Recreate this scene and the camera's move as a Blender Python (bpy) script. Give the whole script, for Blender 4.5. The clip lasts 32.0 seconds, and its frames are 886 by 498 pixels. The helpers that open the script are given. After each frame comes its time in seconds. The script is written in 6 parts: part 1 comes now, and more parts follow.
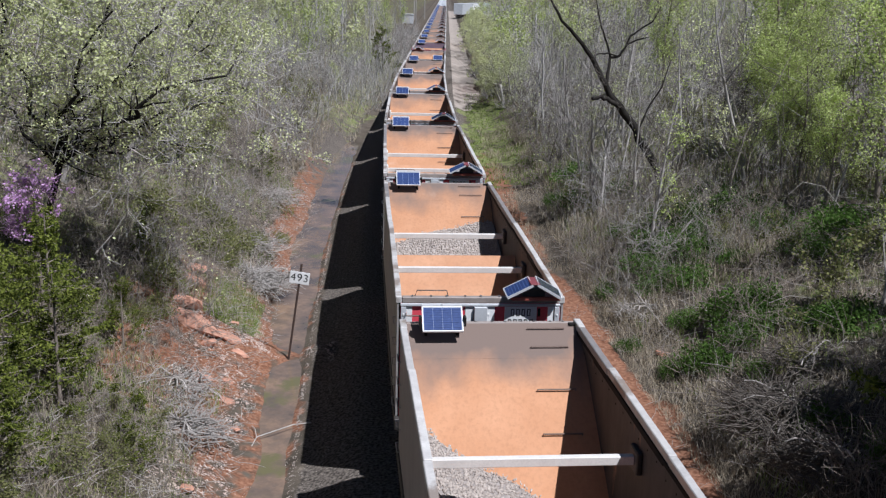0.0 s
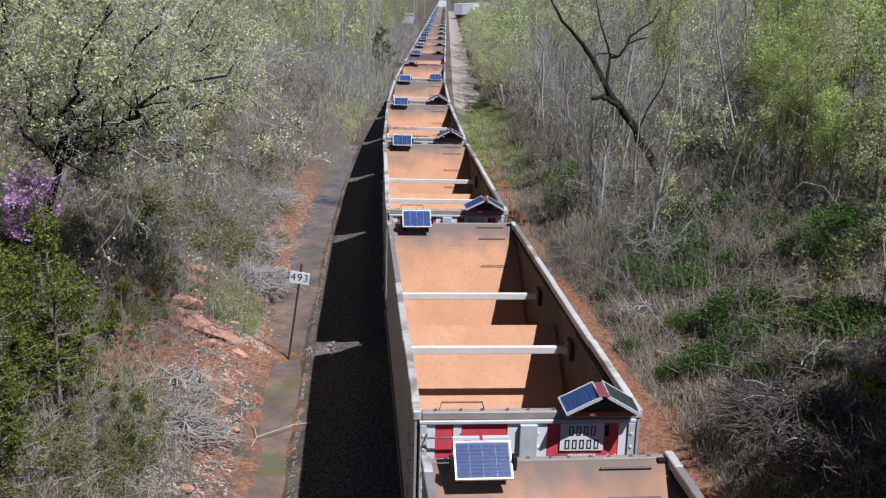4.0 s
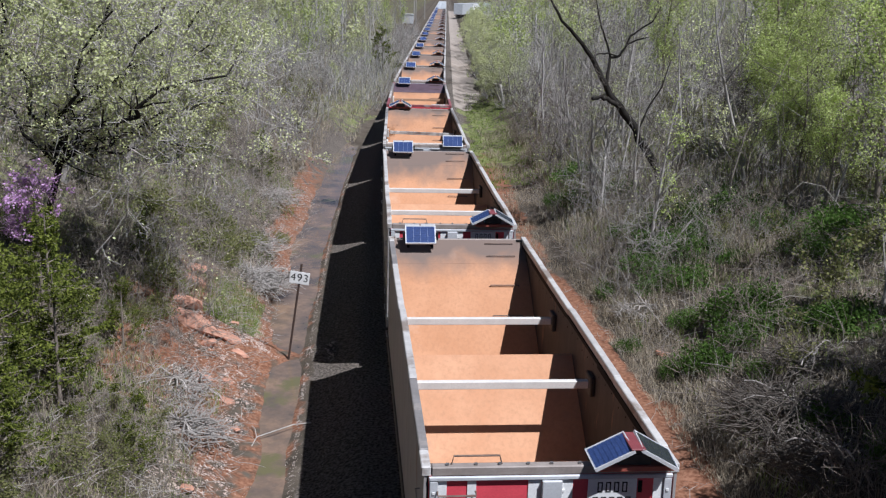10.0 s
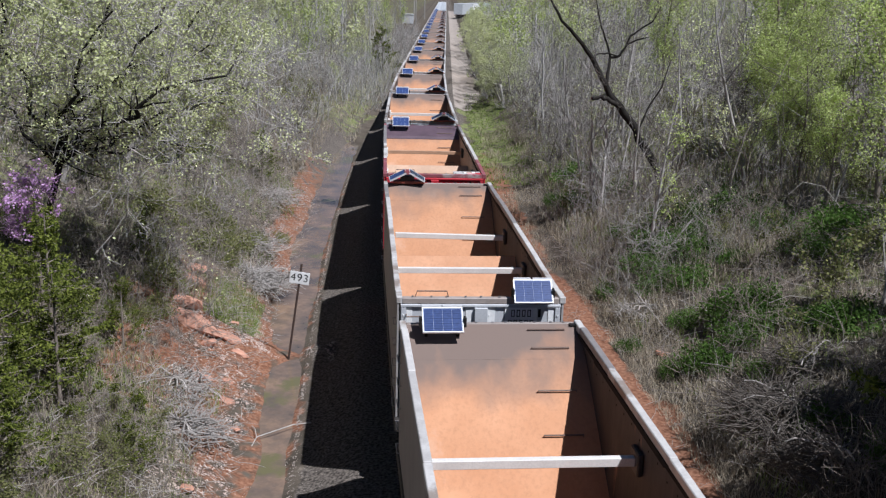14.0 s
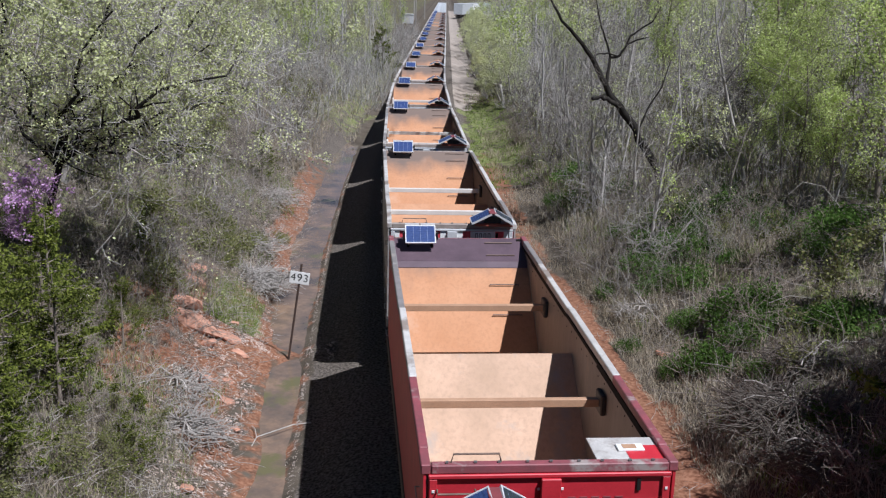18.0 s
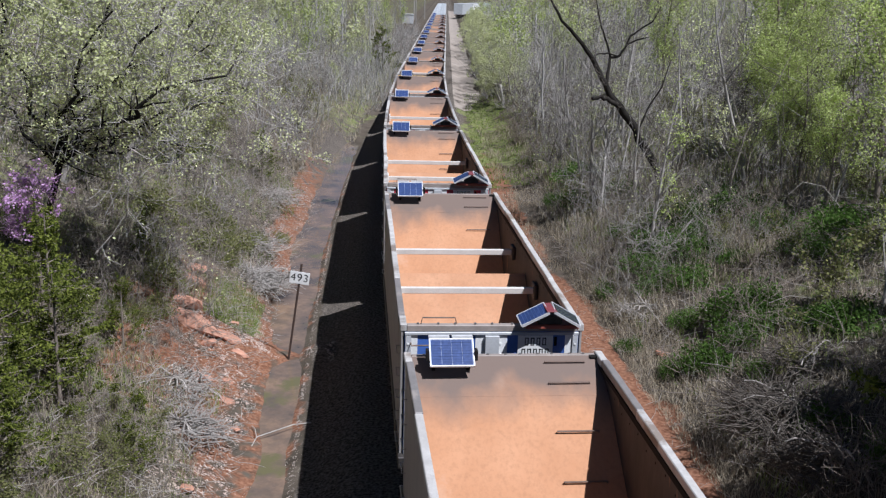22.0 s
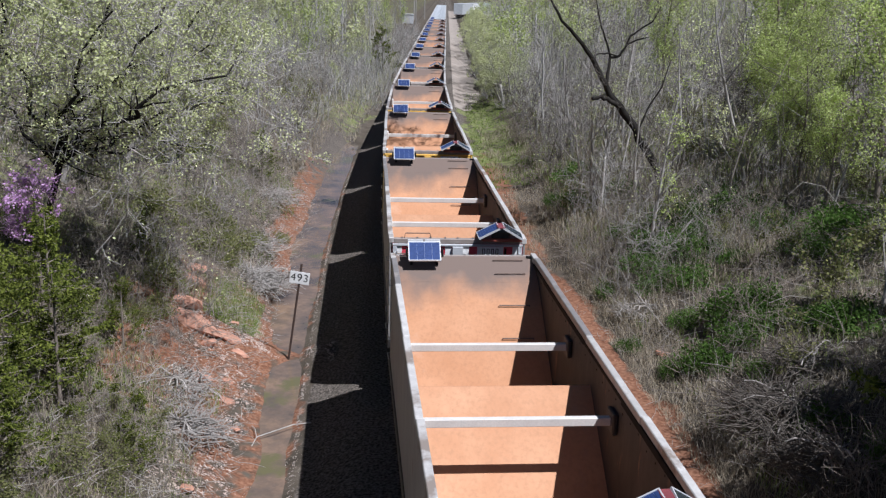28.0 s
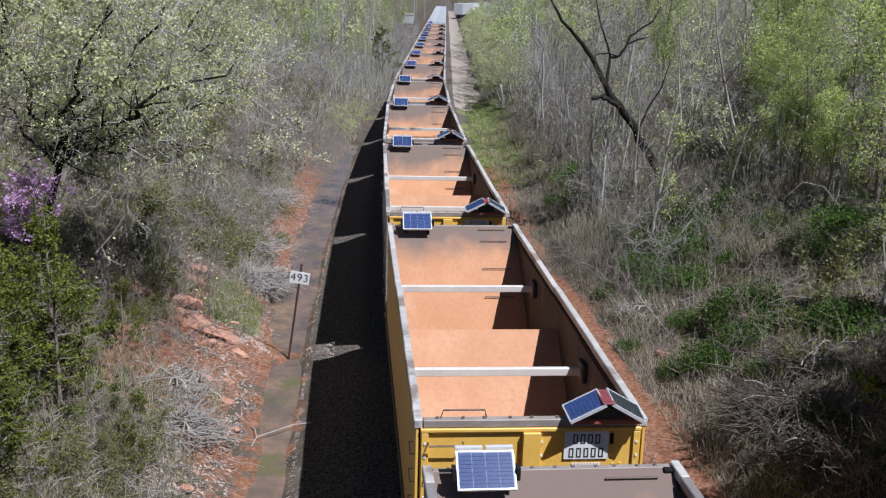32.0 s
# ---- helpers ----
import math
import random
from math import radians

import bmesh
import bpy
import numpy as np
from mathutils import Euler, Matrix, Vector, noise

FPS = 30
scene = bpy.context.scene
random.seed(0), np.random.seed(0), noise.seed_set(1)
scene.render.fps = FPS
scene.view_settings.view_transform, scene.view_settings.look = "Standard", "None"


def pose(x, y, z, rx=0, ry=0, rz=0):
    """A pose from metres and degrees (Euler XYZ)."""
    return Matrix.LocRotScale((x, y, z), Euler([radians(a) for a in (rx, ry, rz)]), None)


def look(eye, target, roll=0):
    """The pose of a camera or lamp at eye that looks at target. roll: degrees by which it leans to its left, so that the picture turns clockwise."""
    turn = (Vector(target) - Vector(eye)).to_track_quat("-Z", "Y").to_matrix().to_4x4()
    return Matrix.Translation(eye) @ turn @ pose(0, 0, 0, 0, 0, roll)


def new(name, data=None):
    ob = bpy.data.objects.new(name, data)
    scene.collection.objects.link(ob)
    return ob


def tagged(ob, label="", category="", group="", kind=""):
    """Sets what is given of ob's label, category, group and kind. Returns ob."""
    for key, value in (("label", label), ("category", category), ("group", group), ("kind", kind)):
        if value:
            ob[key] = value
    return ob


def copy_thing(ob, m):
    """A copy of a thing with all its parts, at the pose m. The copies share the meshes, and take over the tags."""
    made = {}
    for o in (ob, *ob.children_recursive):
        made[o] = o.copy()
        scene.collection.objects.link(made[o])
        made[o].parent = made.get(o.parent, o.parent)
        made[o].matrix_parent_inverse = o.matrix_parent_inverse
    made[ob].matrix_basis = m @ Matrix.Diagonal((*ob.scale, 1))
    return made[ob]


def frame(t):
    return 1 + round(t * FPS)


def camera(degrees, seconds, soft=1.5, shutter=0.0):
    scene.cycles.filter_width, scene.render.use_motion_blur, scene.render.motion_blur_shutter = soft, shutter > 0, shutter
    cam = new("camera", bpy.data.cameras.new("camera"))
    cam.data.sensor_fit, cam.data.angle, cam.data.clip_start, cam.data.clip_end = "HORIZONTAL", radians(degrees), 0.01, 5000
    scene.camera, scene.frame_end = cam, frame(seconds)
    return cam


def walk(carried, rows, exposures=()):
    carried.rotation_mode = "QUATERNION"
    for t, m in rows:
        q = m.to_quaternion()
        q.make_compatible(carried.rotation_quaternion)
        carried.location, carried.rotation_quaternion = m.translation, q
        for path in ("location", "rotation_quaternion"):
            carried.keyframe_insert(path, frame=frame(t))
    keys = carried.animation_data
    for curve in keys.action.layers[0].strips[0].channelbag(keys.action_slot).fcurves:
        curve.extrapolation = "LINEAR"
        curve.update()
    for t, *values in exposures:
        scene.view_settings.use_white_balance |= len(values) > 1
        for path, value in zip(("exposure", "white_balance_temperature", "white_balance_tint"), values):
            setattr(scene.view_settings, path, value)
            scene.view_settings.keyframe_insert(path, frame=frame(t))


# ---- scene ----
cam = camera(46.7, 32.0, soft=1.25)
EYE = (0.0, 0.0, 10.1)
TILT, ROLL = 14.3, 1.59
STAND = pose(*EYE, 90 - TILT, 0, 0) @ pose(0, 0, 0, 0, 0, ROLL)
walk(cam, [(0, STAND), (32, STAND)], [(0, 0.34, 5810, 13), (32, 0.34, 5810, 13)])

# ---- daylight ----
SUN_WAY = Vector((2.1, -1.85, 4.4)).normalized()
world = bpy.data.worlds.new("world")
scene.world = world
world.use_nodes = True
sky = world.node_tree.nodes.new("ShaderNodeTexSky")
sky.sky_type, sky.sun_disc = "NISHITA", False
sky.air_density, sky.dust_density, sky.altitude = 0.6, 0.3, 300
sky.sun_elevation = math.asin(SUN_WAY.z)
sky.sun_rotation = math.atan2(SUN_WAY.x, SUN_WAY.y)
world.node_tree.links.new(sky.outputs[0], world.node_tree.nodes["Background"].inputs[0])
world.node_tree.nodes["Background"].inputs[1].default_value = 0.038
sun = new("sun", bpy.data.lights.new("sun", "SUN"))
sun.data.energy, sun.data.angle, sun.data.color = 5.0, radians(0.53), (1.0, 0.98, 0.95)
sun.matrix_world = look(SUN_WAY * 200, (0, 0, 0))


# ---- materials ----
def surface(name, low, high, scale=6.0, rough=0.8, metal=0.0, bump=0.3, spot=None, spot_scale=1.5, spot_at=0.6, stretch=(1, 1, 1), vary=0.0, fine=40.0, spec=0.5):
    """A node material: two tones mixed by noise at two scales, spots of a third, relief, and a slight change from piece to piece."""
    m = bpy.data.materials.new(name)
    m.use_nodes = True
    n, l = m.node_tree.nodes, m.node_tree.links
    bsdf = n["Principled BSDF"]
    bsdf.inputs["Roughness"].default_value, bsdf.inputs["Metallic"].default_value = rough, metal
    bsdf.inputs["Specular IOR Level"].default_value = spec
    co, mp = n.new("ShaderNodeTexCoord"), n.new("ShaderNodeMapping")
    mp.inputs["Scale"].default_value = stretch
    l.new(co.outputs["Object"], mp.inputs[0])

    def grain(s, detail=6.0):
        t = n.new("ShaderNodeTexNoise")
        t.inputs["Scale"].default_value, t.inputs["Detail"].default_value = s, detail
        t.inputs["Roughness"].default_value = 0.65
        l.new(mp.outputs[0], t.inputs["Vector"])
        return t.outputs["Fac"]

    def ramp(value, a, b):
        r = n.new("ShaderNodeMapRange")
        r.inputs[1].default_value, r.inputs[2].default_value = a, b
        l.new(value, r.inputs[0])
        return r.outputs[0]

    def mix(f, a, b):
        x = n.new("ShaderNodeMix")
        x.data_type = "RGBA"
        l.new(f, x.inputs[0])
        for k, v in ((6, a), (7, b)):
            if isinstance(v, tuple):
                x.inputs[k].default_value = (*v, 1)
            else:
                l.new(v, x.inputs[k])
        return x.outputs[2]

    big, small = grain(scale), grain(fine, 3.0)
    col = mix(ramp(big, 0.32, 0.68), low, high)
    mid = tuple(0.5 * a + 0.5 * b for a, b in zip(low, high))
    dull = tuple(0.72 * a for a in mid)
    s = n.new("ShaderNodeMath")
    s.operation = "MULTIPLY"
    s.inputs[1].default_value = 0.55
    l.new(ramp(small, 0.45, 0.75), s.inputs[0])
    col = mix(s.outputs[0], col, dull)
    if spot:
        col = mix(ramp(grain(spot_scale, 8.0), spot_at, spot_at + 0.08), col, spot)
    if vary:
        info, hsv = n.new("ShaderNodeObjectInfo"), n.new("ShaderNodeHueSaturation")
        r = n.new("ShaderNodeMapRange")
        r.inputs[3].default_value, r.inputs[4].default_value = 1 - vary, 1 + vary
        l.new(info.outputs["Random"], r.inputs[0])
        l.new(r.outputs[0], hsv.inputs["Value"])
        l.new(col, hsv.inputs["Color"])
        col = hsv.outputs[0]
    l.new(col, bsdf.inputs["Base Color"])
    if bump:
        b = n.new("ShaderNodeBump")
        b.inputs["Strength"].default_value, b.inputs["Distance"].default_value = bump, 0.02
        l.new(small, b.inputs["Height"])
        l.new(b.outputs[0], bsdf.inputs["Normal"])
    return m


def foliage(name, low, high, glow=0.35):
    """Leaves: diffuse and translucent, each leaf in its own tone."""
    m = bpy.data.materials.new(name)
    m.use_nodes = True
    n, l = m.node_tree.nodes, m.node_tree.links
    n.remove(n["Principled BSDF"])
    geo, mx, hue = n.new("ShaderNodeNewGeometry"), n.new("ShaderNodeMix"), n.new("ShaderNodeHueSaturation")
    info, r = n.new("ShaderNodeObjectInfo"), n.new("ShaderNodeMapRange")
    r.inputs[3].default_value, r.inputs[4].default_value = 0.8, 1.2
    l.new(info.outputs["Random"], r.inputs[0])
    l.new(r.outputs[0], hue.inputs["Value"])
    mx.data_type = "RGBA"
    mx.inputs[6].default_value, mx.inputs[7].default_value = (*low, 1), (*high, 1)
    l.new(geo.outputs["Random Per Island"], mx.inputs[0])
    l.new(mx.outputs[2], hue.inputs["Color"])
    d, t, s = n.new("ShaderNodeBsdfDiffuse"), n.new("ShaderNodeBsdfTranslucent"), n.new("ShaderNodeMixShader")
    s.inputs[0].default_value = glow
    for b in (d, t):
        l.new(hue.outputs[0], b.inputs["Color"])
    l.new(d.outputs[0], s.inputs[1])
    l.new(t.outputs[0], s.inputs[2])
    l.new(s.outputs[0], n["Material Output"].inputs[0])
    return m


def bark(name, low, high):
    m = surface(name, low, high, scale=5, rough=0.95, bump=0.6, stretch=(1, 1, 0.3), vary=0.18, fine=25)
    m.node_tree.nodes["Principled BSDF"].inputs["Specular IOR Level"].default_value = 0.15
    return m


def slope_rust():
    """Orange rust that turns to dull grey-brown towards the top, where the load seldom scours."""
    m = surface("scoured_rust", (0.43, 0.205, 0.1), (0.52, 0.27, 0.145), 0.9, 0.85, 0, 0.1, (0.5, 0.29, 0.18), 0.7, 0.6, (1, 1, 0.5), 0.06, 14)
    n, l = m.node_tree.nodes, m.node_tree.links
    bsdf = n["Principled BSDF"]
    col = bsdf.inputs["Base Color"].links[0].from_socket
    co, mp, sep, ns = n.new("ShaderNodeTexCoord"), n.new("ShaderNodeMapping"), n.new("ShaderNodeSeparateXYZ"), n.new("ShaderNodeTexNoise")
    info, add, add2, r, mx = n.new("ShaderNodeObjectInfo"), n.new("ShaderNodeMath"), n.new("ShaderNodeMath"), n.new("ShaderNodeMapRange"), n.new("ShaderNodeMix")
    l.new(co.outputs["Object"], sep.inputs[0])
    mp.inputs["Scale"].default_value = (0.75, 0.45, 0.45)
    l.new(co.outputs["Object"], mp.inputs[0])
    off = n.new("ShaderNodeVectorMath")
    l.new(mp.outputs[0], off.inputs[0])
    l.new(info.outputs["Random"], off.inputs[1])
    ns.inputs["Scale"].default_value, ns.inputs["Detail"].default_value = 1.5, 9.0
    l.new(off.outputs[0], ns.inputs["Vector"])
    add.operation = add2.operation = "MULTIPLY_ADD"
    add.inputs[1].default_value, add2.inputs[1].default_value = 1.5, 0.4
    l.new(ns.outputs["Fac"], add.inputs[0])
    l.new(sep.outputs[2], add.inputs[2])
    l.new(info.outputs["Random"], add2.inputs[0])
    l.new(add.outputs[0], add2.inputs[2])
    r.inputs[1].default_value, r.inputs[2].default_value = 3.85, 4.45
    l.new(add2.outputs[0], r.inputs[0])
    mx.data_type = "RGBA"
    mx.inputs[7].default_value = (0.165, 0.12, 0.097, 1)
    l.new(r.outputs[0], mx.inputs[0])
    l.new(col, mx.inputs[6])
    l.new(mx.outputs[2], bsdf.inputs["Base Color"])
    return m


SLOPE_RUST = slope_rust()
RUST = surface("rusted_sheet", (0.46, 0.23, 0.12), (0.55, 0.3, 0.17), 1.1, 0.85, 0, 0.12, (0.42, 0.24, 0.15), 0.7, 0.6, (1, 1, 0.5), 0.06, 14)
WORN = surface("worn_grey_brown_sheet", (0.28, 0.23, 0.2), (0.4, 0.32, 0.27), 1.3, 0.7, 0, 0.1, (0.4, 0.27, 0.18), 0.9, 0.56, (1, 1, 0.45), 0.1, 12)
# base tone lowered to hold the inner walls' shade; the rust spots are stains
WALL_IN = surface("brown_inner_wall_toned_for_shade", (0.05, 0.043, 0.04), (0.1, 0.082, 0.073), 1.2, 0.7, 0, 0.1, (0.25, 0.14, 0.09), 1.3, 0.57, (1, 1, 0.35), 0.08, 12, 0.15)
WALL_OUT = surface("dusty_grey_car_paint", (0.25, 0.24, 0.23), (0.36, 0.34, 0.32), 1.5, 0.55, 0, 0.05, (0.2, 0.14, 0.1), 1.4, 0.6, (1, 1, 0.4), 0.1)
RIM = surface("weathered_grey_rim", (0.4, 0.38, 0.36), (0.56, 0.54, 0.51), 3, 0.7, 0.1, 0.1, (0.24, 0.2, 0.17), 0.9, 0.54, vary=0.1)
END_RIM = surface("brown_worn_end_rim", (0.24, 0.2, 0.175), (0.36, 0.31, 0.275), 3, 0.65, 0.1, 0.1, (0.2, 0.13, 0.095), 1.2, 0.56, vary=0.12)
RIM_DARK = surface("dark_worn_rim", (0.2, 0.185, 0.175), (0.28, 0.26, 0.25), 3, 0.6, 0.2, 0.1, (0.34, 0.3, 0.27), 2, 0.6)
BAR = surface("pale_grey_bar_paint", (0.56, 0.53, 0.49), (0.68, 0.65, 0.6), 2, 0.6, 0, 0.05, (0.4, 0.3, 0.22), 3, 0.66)
BAR_RUST = surface("rust_brown_bar", (0.34, 0.2, 0.12), (0.46, 0.28, 0.17), 2, 0.7)
BLACK = surface("black_plate", (0.012, 0.011, 0.01), (0.022, 0.02, 0.019), 5, 0.9, bump=0, spec=0.1)
DARK = surface("dark_steel", (0.035, 0.032, 0.03), (0.07, 0.06, 0.055), 5, 0.6, 0.3)
STEEL = surface("worn_steel", (0.3, 0.29, 0.28), (0.42, 0.4, 0.38), 6, 0.45, 0.8)
GRAB = surface("brown_grab_iron", (0.13, 0.09, 0.07), (0.2, 0.14, 0.11), 8, 0.6, 0.3)
RED_END = surface("sun_faded_red_paint", (0.6, 0.06, 0.085), (0.72, 0.085, 0.11), 2, 0.55, 0, 0.03, (0.5, 0.05, 0.07), 2, 0.66)
RED = surface("red_car_paint", (0.42, 0.018, 0.028), (0.56, 0.03, 0.045), 2, 0.5, 0, 0.03, (0.2, 0.03, 0.03), 2, 0.66)
FADED_RED = surface("faded_red_rim", (0.16, 0.06, 0.065), (0.3, 0.07, 0.085), 3, 0.6, 0, 0.1, (0.3, 0.25, 0.23), 1.6, 0.56)
PALE_SHEET = surface("pale_worn_sheet", (0.4, 0.27, 0.18), (0.54, 0.36, 0.25), 1.0, 0.8, 0, 0.1, (0.36, 0.29, 0.24), 0.7, 0.56, (1, 1, 0.5), 0.05, 14)
PALE_WALL = surface("pale_worn_wall", (0.17, 0.14, 0.12), (0.26, 0.215, 0.185), 1.2, 0.6, 0, 0.1, (0.32, 0.24, 0.18), 1.0, 0.6, (1, 1, 0.35), 0.05, 12)
BLUE = surface("blue_car_paint", (0.06, 0.13, 0.42), (0.08, 0.18, 0.52), 2, 0.45, 0, 0.03, (0.1, 0.12, 0.2), 2, 0.66)
YELLOW = surface("yellow_car_paint", (0.78, 0.46, 0.08), (0.86, 0.53, 0.12), 2, 0.45, 0, 0.03, (0.5, 0.28, 0.05), 2, 0.66)
GREY = surface("pale_grey_car_paint", (0.42, 0.43, 0.44), (0.56, 0.57, 0.58), 2, 0.5, 0, 0.03, (0.3, 0.28, 0.26), 2, 0.66)
WHITE = surface("white_paint", (0.72, 0.72, 0.7), (0.8, 0.8, 0.78), 3, 0.5, 0, 0.02)
CELL = surface("blue_solar_cell", (0.028, 0.047, 0.125), (0.046, 0.076, 0.2), 14, 0.3, 0, 0, vary=0.12, spec=0.18)
CELL_GAP = surface("pale_blue_panel_backing", (0.3, 0.36, 0.52), (0.36, 0.42, 0.58), 10, 0.4, 0, 0)
# same cells coloured darker for the dim reflection on the right-hand slope
CELL_DIM_REFLECTION = surface("solar_cell_dim_reflection", (0.02, 0.025, 0.03), (0.035, 0.042, 0.05), 14, 0.25, 0, 0, vary=0.12)
ALLOY = surface("pale_alloy_frame", (0.62, 0.62, 0.62), (0.74, 0.74, 0.74), 6, 0.35, 0.2, 0)
MAROON = surface("maroon_cap", (0.16, 0.035, 0.04), (0.22, 0.05, 0.055), 5, 0.6)
MAROON_SHEET = surface("dull_maroon_sheet", (0.07, 0.046, 0.058), (0.115, 0.075, 0.094), 1.6, 0.5, 0, 0.05, (0.2, 0.05, 0.07), 1.1, 0.66)
RED_BROWN = surface("red_brown_base", (0.26, 0.06, 0.04), (0.34, 0.085, 0.055), 5, 0.6)
INK = surface("black_lettering", (0.015, 0.015, 0.015), (0.03, 0.03, 0.03), 5, 0.7, bump=0)
STONE = surface("pale_ballast_stone", (0.26, 0.23, 0.21), (0.42, 0.37, 0.335), 5, 0.9, vary=0.25)
PEBBLE = surface("clay_pebble", (0.3, 0.205, 0.165), (0.62, 0.52, 0.45), 4, 0.9, bump=0.1, fine=30)
LOOSE_STONE = surface("loose_stone", (0.22, 0.185, 0.16), (0.5, 0.435, 0.38), 9, 0.9, bump=0.1, fine=60)
PALE_BLUE = surface("pale_blue_car_paint", (0.24, 0.3, 0.36), (0.36, 0.42, 0.48), 1.5, 0.6, 0, 0.05, (0.3, 0.3, 0.3), 0.6, 0.6)
POST = surface("dark_rusty_post", (0.045, 0.03, 0.025), (0.09, 0.055, 0.04), 8, 0.8, 0.2)
CLAYROCK = surface("red_sandstone", (0.42, 0.2, 0.13), (0.58, 0.32, 0.22), 2.2, 0.9, 0, 0.6, (0.27, 0.14, 0.1), 1.5, 0.6, vary=0.12)
CONCRETE = surface("pale_concrete", (0.4, 0.38, 0.36), (0.52, 0.5, 0.47), 2, 0.85)


# ---- mesh helpers ----
def box(bm, x0, x1, y0, y1, z0, z1, bevel=0.0, m=None):
    vs = [bm.verts.new((x, y, z)) for x in (x0, x1) for y in (y0, y1) for z in (z0, z1)]
    fs = [bm.faces.new([vs[i] for i in q]) for q in ((0, 1, 3, 2), (4, 6, 7, 5), (0, 4, 5, 1), (2, 3, 7, 6), (0, 2, 6, 4), (1, 5, 7, 3))]
    if bevel:
        es = list({e for f in fs for e in f.edges})
        vs = bmesh.ops.bevel(bm, geom=es, offset=bevel, segments=1, affect="EDGES")["verts"]
    if m is not None:
        bmesh.ops.transform(bm, matrix=m, verts=[v for v in vs if v.is_valid])
    return bm


def sheet(bm, corners, thick):
    """A plate: a quad given thickness along its normal (downwards of the winding)."""
    a, b, c, d = [Vector(p) for p in corners]
    nrm = (b - a).cross(d - a).normalized() * thick
    top = [bm.verts.new(p) for p in (a, b, c, d)]
    low = [bm.verts.new(p - nrm) for p in (a, b, c, d)]
    bm.faces.new(top)
    bm.faces.new(low[::-1])
    for i in range(4):
        j = (i + 1) % 4
        bm.faces.new((top[j], top[i], low[i], low[j]))
    return bm


def rod(bm, pts, r, sides=6):
    """A bent round bar through the points."""
    pts = [Vector(p) for p in pts]
    rings = []
    for i, p in enumerate(pts):
        way = (pts[min(i + 1, len(pts) - 1)] - pts[max(i - 1, 0)]).normalized()
        up = Vector((0, 0, 1)) if abs(way.z) < 0.9 else Vector((1, 0, 0))
        u = way.cross(up).normalized()
        v = u.cross(way)
        rings.append([bm.verts.new(p + r * (math.cos(2 * math.pi * k / sides) * u + math.sin(2 * math.pi * k / sides) * v)) for k in range(sides)])
    for a, b in zip(rings, rings[1:]):
        for k in range(sides):
            bm.faces.new((a[k], a[(k + 1) % sides], b[(k + 1) % sides], b[k]))
    bm.faces.new(rings[0][::-1])
    bm.faces.new(rings[-1])
    return bm


def lathe(bm, profile, sides=20, axis="x", m=None):
    """A turned body: (offset along the axis, radius) pairs."""
    rings = []
    for a, r in profile:
        ring = []
        for k in range(sides):
            c, s = r * math.cos(2 * math.pi * k / sides), r * math.sin(2 * math.pi * k / sides)
            ring.append(bm.verts.new((a, c, s) if axis == "x" else (c, s, a)))
        rings.append(ring)
    for a, b in zip(rings, rings[1:]):
        for k in range(sides):
            bm.faces.new((a[k], a[(k + 1) % sides], b[(k + 1) % sides], b[k]))
    bm.faces.new(rings[0][::-1])
    bm.faces.new(rings[-1])
    if m is not None:
        bmesh.ops.transform(bm, matrix=m, verts=[v for r in rings for v in r])
    return bm


def mesh_of(bm, name, material):
    bmesh.ops.recalc_face_normals(bm, faces=bm.faces)
    me = bpy.data.meshes.new(name)
    bm.to_mesh(me)
    bm.free()
    me.materials.append(material)
    return me


def part(name, bm, material, parent, label=""):
    me = bm if isinstance(bm, bpy.types.Mesh) else mesh_of(bm, name, material)
    ob = new(name, me)
    ob.parent = parent
    return tagged(ob, label)


def raw_mesh(name, verts, faces, material, smooth=False):
    me = bpy.data.meshes.new(name)
    verts, faces = np.asarray(verts, np.float32), np.asarray(faces, np.int32)
    k = faces.shape[1]
    me.vertices.add(len(verts))
    me.vertices.foreach_set("co", verts.ravel())
    me.loops.add(faces.size)
    me.loops.foreach_set("vertex_index", faces.ravel())
    me.polygons.add(len(faces))
    me.polygons.foreach_set("loop_start", np.arange(0, faces.size, k, dtype=np.int32))
    me.polygons.foreach_set("loop_total", np.full(len(faces), k, np.int32))
    me.update(calc_edges=True)
    me.validate()
    if smooth:
        me.polygons.foreach_set("use_smooth", np.ones(len(faces), bool))
    me.materials.append(material)
    return me


# ---- the lie of the land ----
RAIL = 0.75


def track_x(y):
    """Where the track's centre line runs: straight far off, curving towards the bridge."""
    y = np.asarray(y, float)
    u = np.clip(y, 6, 72) / 40
    x = 2.7 - 4.6329 * u + 0.9221 * u**2 + 0.2098 * u**3 - 0.03526 * u**4
    return x - 0.0032 * np.clip(y - 72, 0, None) + 0.107 * np.clip(6 - y, 0, None)


LEFT_O = np.array([-400, -120, -60, -40, -25, -17, -12.5, -9.5, -7.6, -6.2, -5.6, -5.2, -4.75, -4.45, -4.0, -3.75, -3.3, -2.3, 0])
LEFT_Z = np.array([14, 13, 12, 10.5, 8.6, 6.6, 4.6, 2.7, 1.5, 0.68, 0.34, 0.14, -0.07, -0.17, -0.18, -0.02, 0.08, 0.5, 0.55])
RIGHT_O = np.array([0, 2.3, 3.3, 5.2, 6.2, 7.5, 10, 14, 22, 40, 80, 400])
RIGHT_Z = np.array([0.55, 0.5, 0.12, 0.15, 0.55, 1.3, 2.5, 3.6, 4.6, 5.6, 6.5, 8])


